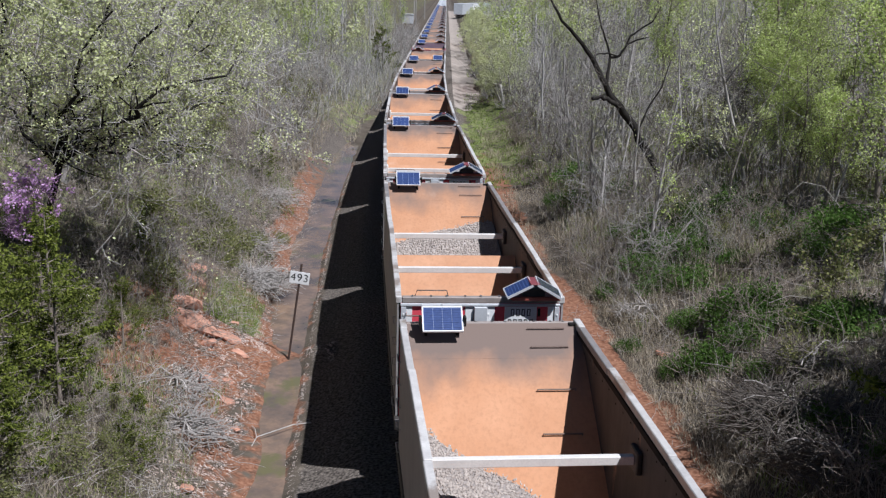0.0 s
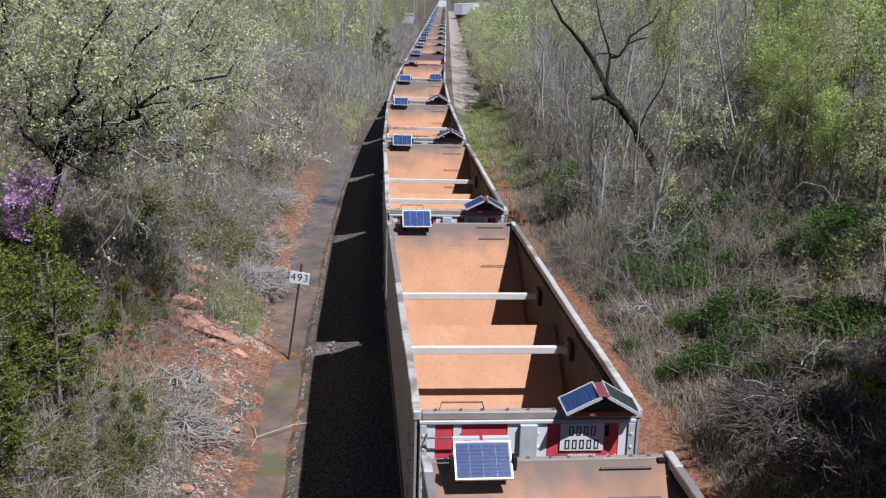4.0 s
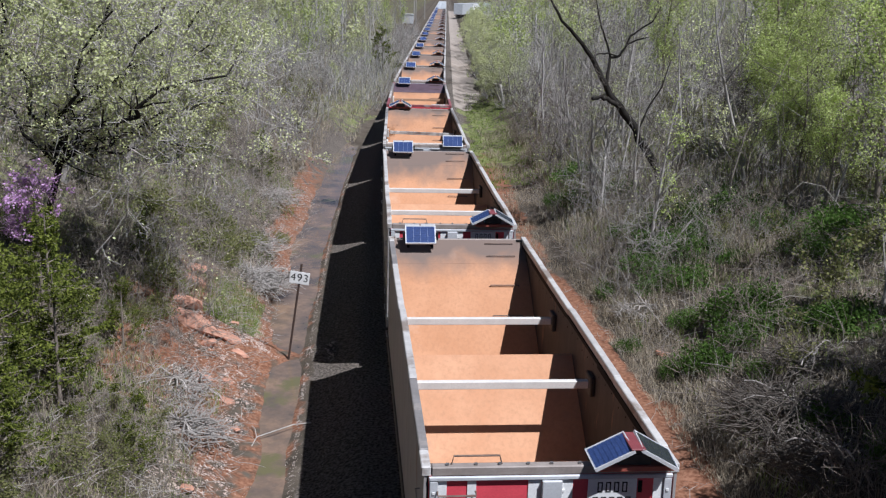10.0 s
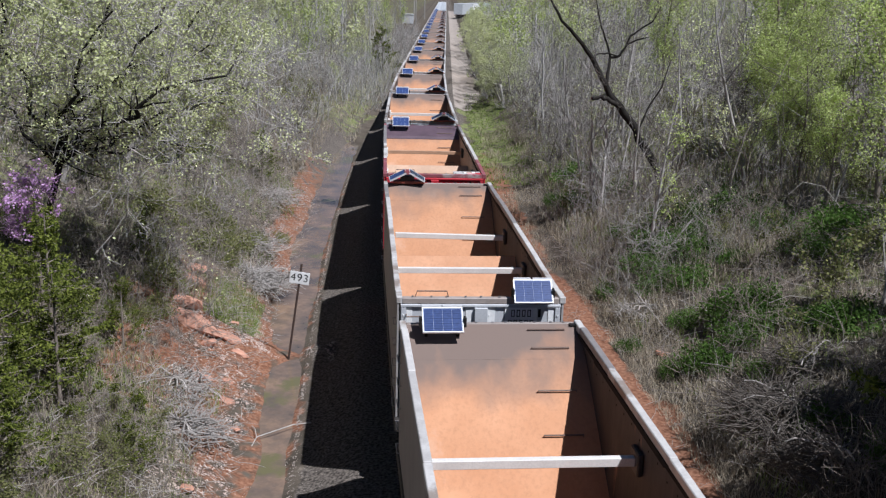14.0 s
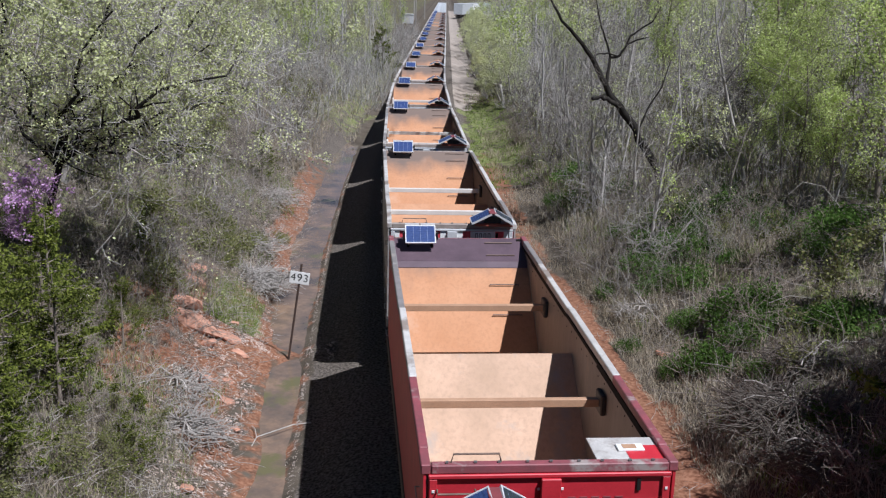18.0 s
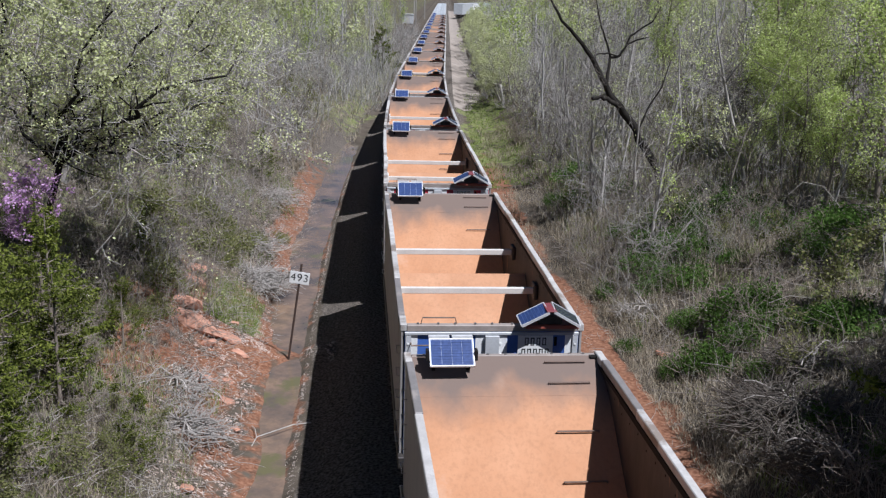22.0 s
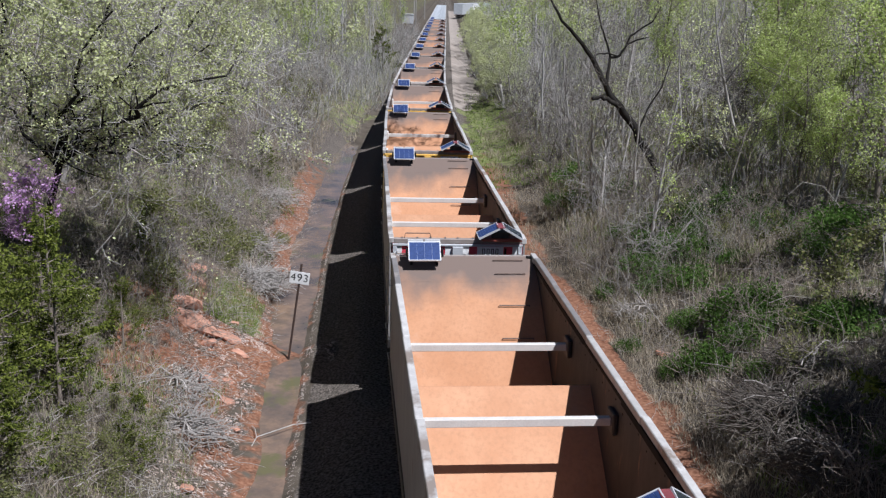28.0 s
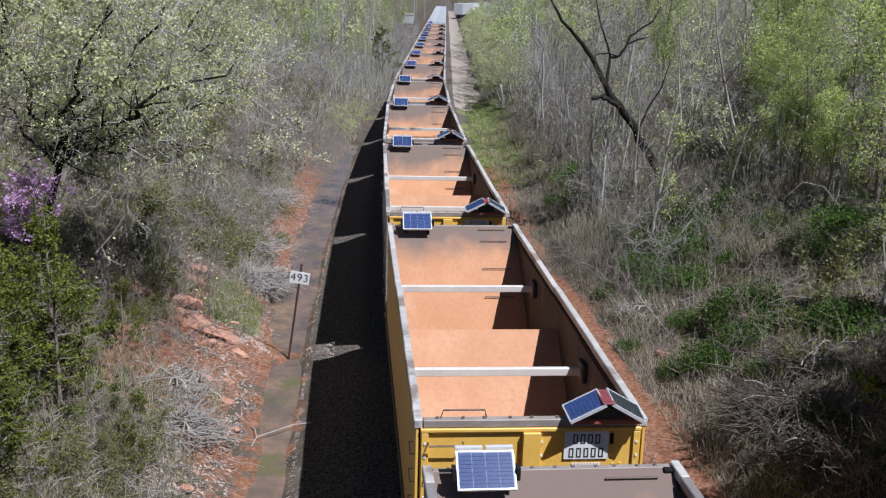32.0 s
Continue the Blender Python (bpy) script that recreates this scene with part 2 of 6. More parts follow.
def smooth_noise(x, y):
    """Soft unevenness, about -1 to 1."""
    return (np.sin(1.7 * x + 0.6 * np.sin(0.9 * y)) * np.cos(1.3 * y + 0.8 * np.sin(1.1 * x)) + 0.5 * np.sin(3.9 * x + 2.1 * y) * np.cos(3.1 * y - 1.7 * x)) / 1.5


def ground_z(x, y):
    x, y = np.asarray(x, float), np.asarray(y, float)
    o = x - track_x(y)
    z = np.where(o < 0, np.interp(o, LEFT_O, LEFT_Z), np.interp(o, RIGHT_O, RIGHT_Z))
    far = np.clip((y - 55) / 60, 0, 1)
    far = far * far * (3 - 2 * far)
    low = np.clip(z, -1, 0.5) + 0.25 * np.clip(z - 0.5, 0, 50)
    z = z * (1 - far) + low * far
    rough = np.clip((np.abs(o + 0.4) - 5.2) / 3, 0, 1)
    ditch = np.clip(np.minimum(o + 6.4, -3.5 - o) / 0.5, 0, 1)
    z = z + ditch * (0.07 * smooth_noise(1.1 * x, 0.55 * y) + 0.03 * smooth_noise(2.1 * x + 2, 1.7 * y) + 0.012 * smooth_noise(3.3 * x + 1, 2.7 * y) - 0.2 * np.clip((y - 27.8) / 2, 0, 1) * np.clip(np.minimum(o + 5.6 + 0.5 * np.clip((y - 31) / 4, 0, 1), -4.3 - o) / 0.5, 0, 1)) + 0.16 * np.exp(-((y - 27.2) / 0.5) ** 2) * np.clip((o + 6) / 0.5, 0, 1) * (o < -3)
    z = z + 0.3 * np.clip((y - 63) / 8, 0, 1) * np.clip(np.minimum(o + 6.6, -3.6 - o) / 0.5, 0, 1)
    return z + rough * (0.28 * smooth_noise(0.35 * x, 0.35 * y) + 0.13 * smooth_noise(1.3 * x, 1.2 * y))


def tint_attribute(me, rgb):
    a = me.color_attributes.new("cover", "FLOAT_COLOR", "POINT")
    a.data.foreach_set("color", np.concatenate([rgb, np.ones((len(rgb), 1))], 1).astype(np.float32).ravel())


def soil_material():
    """Leaf litter, with red clay, pale gravel and grass where the cover attribute says so."""
    m = surface("soil", (0.05, 0.041, 0.031), (0.13, 0.108, 0.084), 0.9, 0.95, 0, 0.4, (0.2, 0.17, 0.135), 2.2, 0.6, fine=9, spec=0.1)
    n, l = m.node_tree.nodes, m.node_tree.links
    bsdf = n["Principled BSDF"]
    col = bsdf.inputs["Base Color"].links[0].from_socket
    at, sep, co = n.new("ShaderNodeAttribute"), n.new("ShaderNodeSeparateColor"), n.new("ShaderNodeTexCoord")
    at.attribute_name = "cover"
    l.new(at.outputs["Color"], sep.inputs[0])

    def noise_at(s, d=8.0):
        t = n.new("ShaderNodeTexNoise")
        t.inputs["Scale"].default_value, t.inputs["Detail"].default_value = s, d
        l.new(co.outputs["Object"], t.inputs["Vector"])
        return t.outputs["Fac"]

    def layer(col, weight, a, b, s):
        two, over = n.new("ShaderNodeMix"), n.new("ShaderNodeMix")
        two.data_type = over.data_type = "RGBA"
        two.inputs[6].default_value, two.inputs[7].default_value = (*a, 1), (*b, 1)
        r0 = n.new("ShaderNodeMapRange")
        r0.inputs[1].default_value, r0.inputs[2].default_value = 0.35, 0.65
        l.new(noise_at(s), r0.inputs[0])
        l.new(r0.outputs[0], two.inputs[0])
        sub, r = n.new("ShaderNodeMath"), n.new("ShaderNodeMapRange")
        sub.operation = "ADD"
        l.new(weight, sub.inputs[0])
        l.new(noise_at(1.9), sub.inputs[1])
        r.inputs[1].default_value, r.inputs[2].default_value = 0.92, 1.08
        l.new(sub.outputs[0], r.inputs[0])
        l.new(r.outputs[0], over.inputs[0])
        l.new(col, over.inputs[6])
        l.new(two.outputs[2], over.inputs[7])
        return over.outputs[2]

    col = layer(col, sep.outputs[1], (0.135, 0.058, 0.033), (0.275, 0.142, 0.088), 11.0)
    col = layer(col, sep.outputs[0], (0.032, 0.027, 0.023), (0.19, 0.163, 0.138), 16.0)
    col = layer(col, sep.outputs[2], (0.1, 0.135, 0.038), (0.23, 0.235, 0.1), 5.0)
    l.new(col, bsdf.inputs["Base Color"])
    return m


SOIL = soil_material()


def bump_at(v, a, b, soft):
    """1 between a and b, falling off over soft."""
    return np.clip(np.minimum(v - a, b - v) / soft + 0.5, 0, 1)


def make_ground():
    o = np.concatenate([[-900, -400, -200, -120, -80], np.arange(-60, -20, 2.5), np.arange(-20, -8, 0.5), np.arange(-8, 8, 0.2), np.arange(8, 20, 0.5), np.arange(20, 60, 2.5), [60, 80, 120, 200, 400, 900]])
    y = np.concatenate([[-900, -500, -300], np.arange(-200, 0, 10), np.arange(0, 70, 0.4), np.arange(70, 120, 1.5), np.arange(120, 300, 6), np.arange(300, 700, 25), [800, 1000, 1400, 2200]])
    yy, oo = np.meshgrid(y, o, indexing="ij")
    xx = track_x(yy) + oo
    zz = ground_z(xx, yy)
    n, k = len(y), len(o)
    i = (np.arange(n - 1)[:, None] * k + np.arange(k - 1)[None, :]).ravel()
    me = raw_mesh("ground", np.stack([xx, yy, zz], -1).reshape(-1, 3), np.stack([i, i + 1, i + k + 1, i + k], 1), SOIL, True)
    wob = smooth_noise(0.5 * xx, 0.45 * yy)
    gravel = np.clip(bump_at(oo, -3.55, 3.1, 0.5) + 0.6 * bump_at(oo + 0.2 * wob, 2.2, 4.7, 0.7) * np.clip((yy - 90) / 12, 0, 1) + 0.4 * bump_at(oo, -6.4, -4.6, 1.0) + 0.38 * bump_at(oo, -7.5, -3.5, 1.5) * np.clip((yy - 50) / 15, 0, 1) * (yy < 260), 0, 1)
    clay = np.clip((0.62 + 0.3 * (yy < 36)) * bump_at(oo + 0.4 * wob, 2.9, 5.0 + 0.25 * (yy < 30), 0.7) * (yy < 64) + 0.5 * bump_at(oo + 0.4 * wob, -5.9, -3.5, 0.8) * (yy < 60) + 0.44 * bump_at(oo + 0.5 * wob, -6.4, -5.2, 0.8) * bump_at(yy, 36, 66, 5) + 0.56 * bump_at(oo + 0.8 * wob, -8.4, -5.4, 1.0) * bump_at(yy, 20, 32, 4), 0, 1)
    grass = np.clip(0.55 * bump_at(oo + 0.8 * wob, 2.8, 6.5, 1.0) * bump_at(yy, 56, 94, 8) + 0.48 * bump_at(oo + wob, -9, -4, 1.5) * bump_at(yy, 66, 160, 14) + 0.55 * bump_at(oo + 0.3 * wob, -6.9, -5.2, 0.6) * bump_at(yy, 27.4, 31.6, 1.5) + 0.42 * (np.abs(oo) > 9), 0, 1)
    tint_attribute(me, np.stack([gravel, clay, grass], -1).reshape(-1, 3))
    return tagged(new("ground", me), "clay and leaf litter banks of a railway cutting", "ground", kind="structure")


make_ground()


def ribbon(name, o0, o1, z, y0, y1, step, material):
    """A flat strip along the track between two offsets, each a number for every y."""
    y = np.arange(y0, y1, step)
    c = track_x(y)
    v = np.concatenate([np.stack([c + o0(y), y, np.full_like(y, z)], 1), np.stack([c + o1(y), y, np.full_like(y, z)], 1)])
    n = len(y)
    i = np.arange(n - 1)
    return raw_mesh(name, v, np.stack([i, i + n, i + n + 1, i + 1], 1), material, True)


def water_material():
    m = surface("ditch_water", (0.09, 0.078, 0.068), (0.27, 0.18, 0.12), 0.9, 0.07, 0, 0.12, (0.135, 0.122, 0.058), 0.4, 0.56, fine=6, spec=0.7)
    return m


tagged(new("water", ribbon("water", lambda y: -5.05 - 0.6 * np.clip((y - 27) / 1.5, 0, 1) - 0.5 * np.clip((y - 31) / 4, 0, 1), lambda y: -3.55 + 0 * y, -0.1, 8, 74, 0.25, water_material())), "shallow brown ditch water beside the track", "water", kind="structure")


def make_track():
    y = np.concatenate([np.arange(-220, 100, 2.0), np.arange(100, 720, 10.0)])
    for side in (-0.75, 0.75):
        prof = [(-0.07, -0.16), (0.07, -0.16), (0.02, -0.13), (0.02, -0.04), (0.036, -0.03), (0.036, 0), (-0.036, 0), (-0.036, -0.03), (-0.02, -0.04), (-0.02, -0.13)]
        c = track_x(y) + side
        v = np.concatenate([np.stack([c + a, y, np.full_like(y, RAIL + b)], 1) for a, b in prof])
        n, k = len(y), len(prof)
        f = []
        for q in range(k):
            i = np.arange(n - 1)
            f.append(np.stack([q * n + i, ((q + 1) % k) * n + i, ((q + 1) % k) * n + i + 1, q * n + i + 1], 1))
        tagged(new("rail", raw_mesh("rail", v, np.concatenate(f), STEEL)), "worn steel rail on wooden ties", "rail", "rails of the track", "structure")
    bm = bmesh.new()
    for yy in np.arange(-60, 130, 0.6):
        box(bm, -1.3, 1.3, -0.11, 0.11, 0.42, RAIL - 0.165, 0, pose(float(track_x(yy)), float(yy), 0, 0, 0, random.uniform(-1, 1)))
    tagged(new("railway_ties", mesh_of(bm, "railway_ties", surface("tie_wood", (0.06, 0.045, 0.035), (0.12, 0.09, 0.07), 4, 0.9, stretch=(0.3, 3, 1)))), "dark weathered wooden ties under the rails", "ties", kind="stuff")


make_track()


# ---- the hopper cars ----
HALF, WIDE, TOP = 5.95, 1.618, 3.65
PITCH = 13.167
CREASE_Y, CREASE_Z, FOOT_Y, FOOT_Z, RIDGE = 5.05, 3.26, 2.29, 1.17, 2.91
CACHE = {}


def shared(key, build, material):
    """One mesh for all cars' alike parts."""
    if (key, material.name) not in CACHE:
        CACHE[(key, material.name)] = mesh_of(build(bmesh.new()), key, material)
    return CACHE[(key, material.name)]


def quad_sheet(*corners, thick=0.02):
    return lambda bm: sheet(bm, corners, thick)


def boxes(*rows, bevel=0.0):
    def make(bm):
        for r in rows:
            box(bm, *r, bevel)
        return bm
    return make


def rungs(points, r=0.016):
    return lambda bm: rod(bm, points, r)


def rim_pieces():
    """The top chord of a side in six welded lengths."""
    cuts = (-HALF, -HALF + 0.5, -3.0, 0.4, 3.5, HALF - 0.45, HALF)
    return list(zip(cuts, cuts[1:]))


def solar_panel(car, x, y, z, tilt, turn, name="solar_panel", wide=0.74, deep=0.56, rows=9, cols=4, cell=None):
    """A framed panel with its cells, on a bracket."""
    m = pose(x, y, z, tilt, 0, turn) if not isinstance(tilt, Matrix) else tilt
    w, d = wide / 2, deep / 2
    p = part(name, shared("panel_backing_%g_%g" % (wide, deep), boxes((-w + 0.02, w - 0.02, -d + 0.02, d - 0.02, -0.02, 0.006)), CELL_GAP), CELL_GAP, car)
    p.matrix_basis = m
    frame_bars = boxes((-w, w, -d, -d + 0.017, -0.03, 0.016), (-w, w, d - 0.017, d, -0.03, 0.016), (-w, -w + 0.017, -d + 0.017, d - 0.017, -0.03, 0.016), (w - 0.017, w, -d + 0.017, d - 0.017, -0.03, 0.016))
    part("panel_frame", shared("panel_frame_%g_%g" % (wide, deep), frame_bars, ALLOY), ALLOY, p, "pale alloy frame")
    cw, cd = (wide - 0.052) / cols, (deep - 0.052) / rows

    def cells(bm):
        for i in range(cols):
            for j in range(rows):
                a, b = -w + 0.026 + i * cw, -d + 0.026 + j * cd
                box(bm, a + 0.003, a + cw - 0.003, b + 0.0015, b + cd - 0.0015, 0.006, 0.012)
        return bm
    cell = cell or CELL
    tagged(part("cell_surface", shared("cells_%g_%g" % (wide, deep), cells, cell), cell, p, "blue solar cells" if cell is CELL else "solar cells, dark grey for a dim reflection"), kind="stuff")
    return p


def plate_bars(parent, x, y, z, ink, wide=0.5, rows=2, height=0.11):
    """Marks on a plate as plain bars."""
    for r in range(rows):
        for k in range(5 if r else 4):
            a = x + (k - (2 if r else 1.5)) * wide / 5.2
            q, h, e = wide * 0.062, height / 2, 0.017
            b = part("mark", shared("mark_%g_%g" % (wide, height), boxes((-q, -q + e, -0.004, 0, -h, h), (q - e, q, -0.004, 0, -h, h), (-q + e, q - e, -0.004, 0, h - e, h), (-q + e, q - e, -0.004, 0, -h, -h + e)), ink), ink, parent)
            b.matrix_basis = pose(a, y, z - r * height * 1.45)


def make_car(style):
    car = new("ballast_hopper_car")
    look_of = {"red": RED_END, "blue": BLUE, "yellow": YELLOW, "grey": GREY, "solid_red": RED, "brown": WORN, "yellow_pale": YELLOW}
    paint = look_of[style["paint"]]
    solid = style["paint"] in ("solid_red", "yellow", "yellow_pale", "brown")
    outer = RED if style["paint"] == "solid_red" else YELLOW if style["paint"] == "yellow" else WALL_OUT
    post = paint if solid else GREY
    pale = style["paint"] == "solid_red"
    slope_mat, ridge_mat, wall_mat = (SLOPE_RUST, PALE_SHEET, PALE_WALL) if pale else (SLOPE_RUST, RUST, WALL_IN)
    w = WIDE
    # side walls: an outer skin, an inner skin, ribs between the sills
    def across(side, a, b):
        return min(side * a, side * b), max(side * a, side * b)
    for s in (-1, 1):
        part("side_wall", shared("side_wall_%d" % s, boxes((*across(s, 1.59, 1.555), -HALF + 0.02, HALF - 0.02, 1.25, TOP - 0.02)), outer), outer, car)
        part("inner_lining", shared("inner_lining_%d" % s, boxes((*across(s, 1.552, 1.53), -HALF + 0.08, HALF - 0.04, 0.95, TOP - 0.03)), wall_mat), wall_mat, car, "stained brown inner lining, usually toned dark for shade")
        for k, (a, b) in enumerate(rim_pieces()):
            draw = (style["seed"] * 7 + k * 3 + (s > 0) * 2) % 5
            dark = (k == 4 and draw != 1 or k == 1 and draw == 0 or k == 3 and draw == 2) and style["paint"] not in ("yellow",)
            mat = RIM_DARK if dark else RIM
            mat = FADED_RED if style["paint"] == "solid_red" and k in (0, 1, 5) else mat
            tilt = 0.005 * ((style["seed"] + k) % 3 - 1)
            r = part("top_rim", shared("top_rim_%d_%d" % (s, k), boxes((*across(s, 1.5, w), a + 0.005, b - 0.005, TOP - 0.1, TOP + 0.03), bevel=0.012), mat), mat, car)
            r.matrix_basis = pose(tilt, 0, tilt)
        if s > 0:
            # black strips put in for the rim's shadow on the right wall
            part("rim_lip", shared("rim_lip", boxes((1.49, 1.53, -HALF + 0.15, HALF - 0.15, TOP - 0.16, TOP - 0.102), (1.5, 1.53, -5.2, -2.0, TOP - 0.22, TOP - 0.162), (1.505, 1.53, 0.6, 4.4, TOP - 0.21, TOP - 0.162)), BLACK), BLACK, car, "black strip for the shadow under the rim")
            for k in range(26):
                y = -5.4 + 0.42 * k
                part("rivet", shared("rivet", boxes((1.524, 1.53, -0.012, 0.012, -0.012, 0.012)), BLACK), BLACK, car).matrix_basis = pose(0, y, TOP - 0.3 - 0.03 * (k % 3))
        for k in range(5):
            r = part("side_step", shared("side_step_%d" % s, rungs([(s * 1.59, -0.2, 0), (s * 1.65, -0.2, 0), (s * 1.65, 0.2, 0), (s * 1.59, 0.2, 0)], 0.01), STEEL), STEEL, car)
            r.matrix_basis = pose(0, -5.55, 1.4 + 0.42 * k)
            part("side_step", shared("side_step_%d" % s, boxes(), STEEL), STEEL, car).matrix_basis = pose(0, 5.6, 1.4 + 0.42 * k)
        part("side_sill", shared("side_sill_%d" % s, boxes((*across(s, 1.45, 1.62), -6.1, 6.1, 1.02, 1.245), bevel=0.015), DARK), DARK, car)
    # ends: rim at the near end, a flat flange at the far one, then two sloping sheets down to the gate
    part("end_rim", shared("end_rim", boxes((-1.495, 1.495, -HALF, -HALF + 0.13, TOP - 0.1, TOP + 0.015), bevel=0.012), FADED_RED if pale else END_RIM), None, car)
    flange = FADED_RED if pale else END_RIM
    part("end_flange", shared("end_flange", boxes((-1.495, 1.495, HALF - 0.1, HALF, TOP - 0.06, TOP - 0.015), bevel=0.008), flange), flange, car)
    for k in range(11):
        part("bolt", shared("bolt", boxes((-0.018, 0.018, -0.018, 0.018, 0, 0.018)), STEEL), STEEL, car).matrix_basis = pose(-1.3 + 0.26 * k + 0.03 * (k % 2), HALF - 0.05, TOP - 0.016)
    # a small black piece fills the far right corner
    part("corner_gusset", shared("corner_gusset", boxes((1.38, 1.529, HALF - 0.2, HALF - 0.105, TOP - 0.05, TOP - 0.005), bevel=0.01), BLACK), BLACK, car, "small black piece in the far right corner")
    for s in (-1, 1):
        y0, z0 = HALF - 0.1, TOP - 0.04
        ym, zm, y1, z1 = CREASE_Y, CREASE_Z, FOOT_Y, FOOT_Z

        def slope(bm):
            for ya, za, yb, zb in ((y0, z0, ym - 0.01, zm - 0.0043), (ym, zm, y1, z1)):
                pts = ((-1.528, s * ya, za), (1.528, s * ya, za), (1.528, s * yb, zb), (-1.528, s * yb, zb))
                sheet(bm, pts if s > 0 else pts[::-1], 0.02)
            return bm
        part("slope_sheet", shared("slope_sheet_%d" % s, slope, slope_mat), slope_mat, car, "rust-coated slope sheet, dull grey-brown towards the top")
        if pale and s > 0:
            pts = ((-1.528, y0, z0 + 0.034), (1.528, y0, z0 + 0.034), (1.528, ym + 0.02, zm + 0.045), (-1.528, ym + 0.02, zm + 0.045))
            low = ((-1.528, ym + 0.01, zm + 0.044), (1.528, ym + 0.01, zm + 0.044), (1.528, ym - 0.14, zm - 0.066), (-1.528, ym - 0.14, zm - 0.066))
            part("cover_strip", shared("cover_strip", lambda bm: sheet(bm, low, 0.004), MAROON_SHEET), MAROON_SHEET, car, "dull maroon strip below the crease")
            part("cover_sheet", shared("cover_sheet", lambda bm: sheet(bm, pts, 0.004), MAROON_SHEET), MAROON_SHEET, car, "dull maroon sheet above the crease")
        ridge = ((-1.528, 0, RIDGE), (-1.528, s * 2.28, 1.16), (1.528, s * 2.28, 1.16), (1.528, 0, RIDGE))
        part("ridge_sheet", shared("ridge_sheet_%d" % s, quad_sheet(*(ridge if s > 0 else ridge[::-1])), ridge_mat), ridge_mat, car, "orange rust-coated ridge sheet")
        part("hopper_gate", shared("hopper_gate_%d" % s, boxes((-1.528, 1.528, min(s * 2.1, s * 2.5), max(s * 2.1, s * 2.5), 1.06, 1.13)), RUST), RUST, car)
        part("hopper_chute", shared("hopper_chute_%d" % s, lambda bm: lathe(bm, [(0.35, 0.7), (0.9, 1.3)], 4, "z", pose(0, s * 2.3, 0, 0, 0, 45)), DARK), DARK, car)
        part("end_platform", shared("end_platform_%d" % s, boxes((-1.5, 1.5, min(s * 5.96, s * 6.45), max(s * 5.96, s * 6.45), 1.06, 1.14)), DARK), DARK, car)
    # grab irons: a ladder up the far slope, a handle on the near rim
    for k, (y, z) in enumerate(((5.7, 3.53), (5.27, 3.345), (4.52, 2.86), (3.86, 2.36))):
        pts = [(0.62, y + 0.01, z), (0.62, y - 0.03, z + 0.06), (1.27, y - 0.03, z + 0.06), (1.27, y + 0.01, z)]
        part("grab_iron", shared("grab_iron_%d" % k, rungs(pts, 0.014), GRAB), GRAB, car)
    z, y = TOP + 0.13, -HALF + 0.08
    part("grab_iron", shared("grab_iron_rim", rungs([(-1.25, y, z - 0.12), (-1.22, y, z), (-0.65, y, z), (-0.62, y, z - 0.12)], 0.013), GRAB), GRAB, car)
    # cross bars with their wall plates
    bar_mat = BAR_RUST if style["paint"] == "solid_red" else BAR
    for k, y in enumerate((-style["reach"], style["reach"])):
        b = part("cross_bar", shared("cross_bar", boxes((-1.45, 1.45, -0.055, 0.055, 2.955, 3.085), bevel=0.008), bar_mat), bar_mat, car, "pale square cross bar")
        b.matrix_basis = pose(0, y, 0, 0, 1.2 if style.get("bent") and k else 0, 0)
        for s in (-1, 1):
            part("bar_plate", shared("bar_plate_%d" % s, boxes((*across(s, 1.528, 1.44), -0.19, 0.19, 2.85, 3.19), bevel=0.02), DARK if s > 0 else BAR), DARK, car).matrix_basis = pose(0, y, 0)
    # the near end: painted panels, posts, marks
    f = -HALF
    part("end_wall", shared("end_wall", boxes((-1.53, 1.53, f + 0.02, f + 0.05, 1.25, TOP - 0.1)), paint), paint, car)
    for x, wd, out in ((-1.47, 0.1, 0.02), (0.0, 0.25, 0.06), (1.47, 0.1, 0.02)):
        p = part("end_post", shared("end_post_%g" % x, boxes((x - wd / 2, x + wd / 2, f - out, f + 0.018, 1.1, TOP - 0.165), bevel=0.008), post), post, car)
        for k in range(6):
            if x:
                part("bolt", shared("post_bolt", boxes((-0.016, 0.016, -0.012, 0.0, -0.016, 0.016)), WHITE), WHITE, p).matrix_basis = pose(x, f - out, TOP - 0.32 - 0.2 * k)
            else:
                for d in (-0.15, 0.15):
                    part("bolt", shared("post_bolt", boxes(), WHITE), WHITE, p).matrix_basis = pose(d, f + 0.007, TOP - 0.32 - 0.2 * k)
    if not solid:
        for x, wd in ((-0.21, 0.16), (0.2, 0.14), (1.355, 0.12), (-1.36, 0.11), (-0.995, 0.11)):
            part("end_stripe", shared("end_stripe_%g" % x, boxes((x - wd / 2, x + wd / 2, f + 0.008, f + 0.019, 1.3, TOP - 0.17)), WHITE), WHITE, car, "pale painted stripe")
    part("end_beam", shared("end_beam", boxes((-1.53, 1.53, f - 0.025, f + 0.018, TOP - 0.16, TOP - 0.105), bevel=0.01), post), post, car)
    part("lower_beam", shared("lower_beam", boxes((-1.5, 1.5, f - 0.12, f + 0.1, 1.02, 1.24), bevel=0.015), DARK), DARK, car)
    for k, z in enumerate((TOP - 0.3, TOP - 0.72)):
        part("grab_iron", shared("grab_iron_end_%d" % k, rungs([(-1.42, f - 0.02, z), (-1.42, f - 0.1, z - 0.02), (-0.95, f - 0.1, z - 0.02), (-0.95, f - 0.02, z)], 0.014), GRAB), GRAB, car)
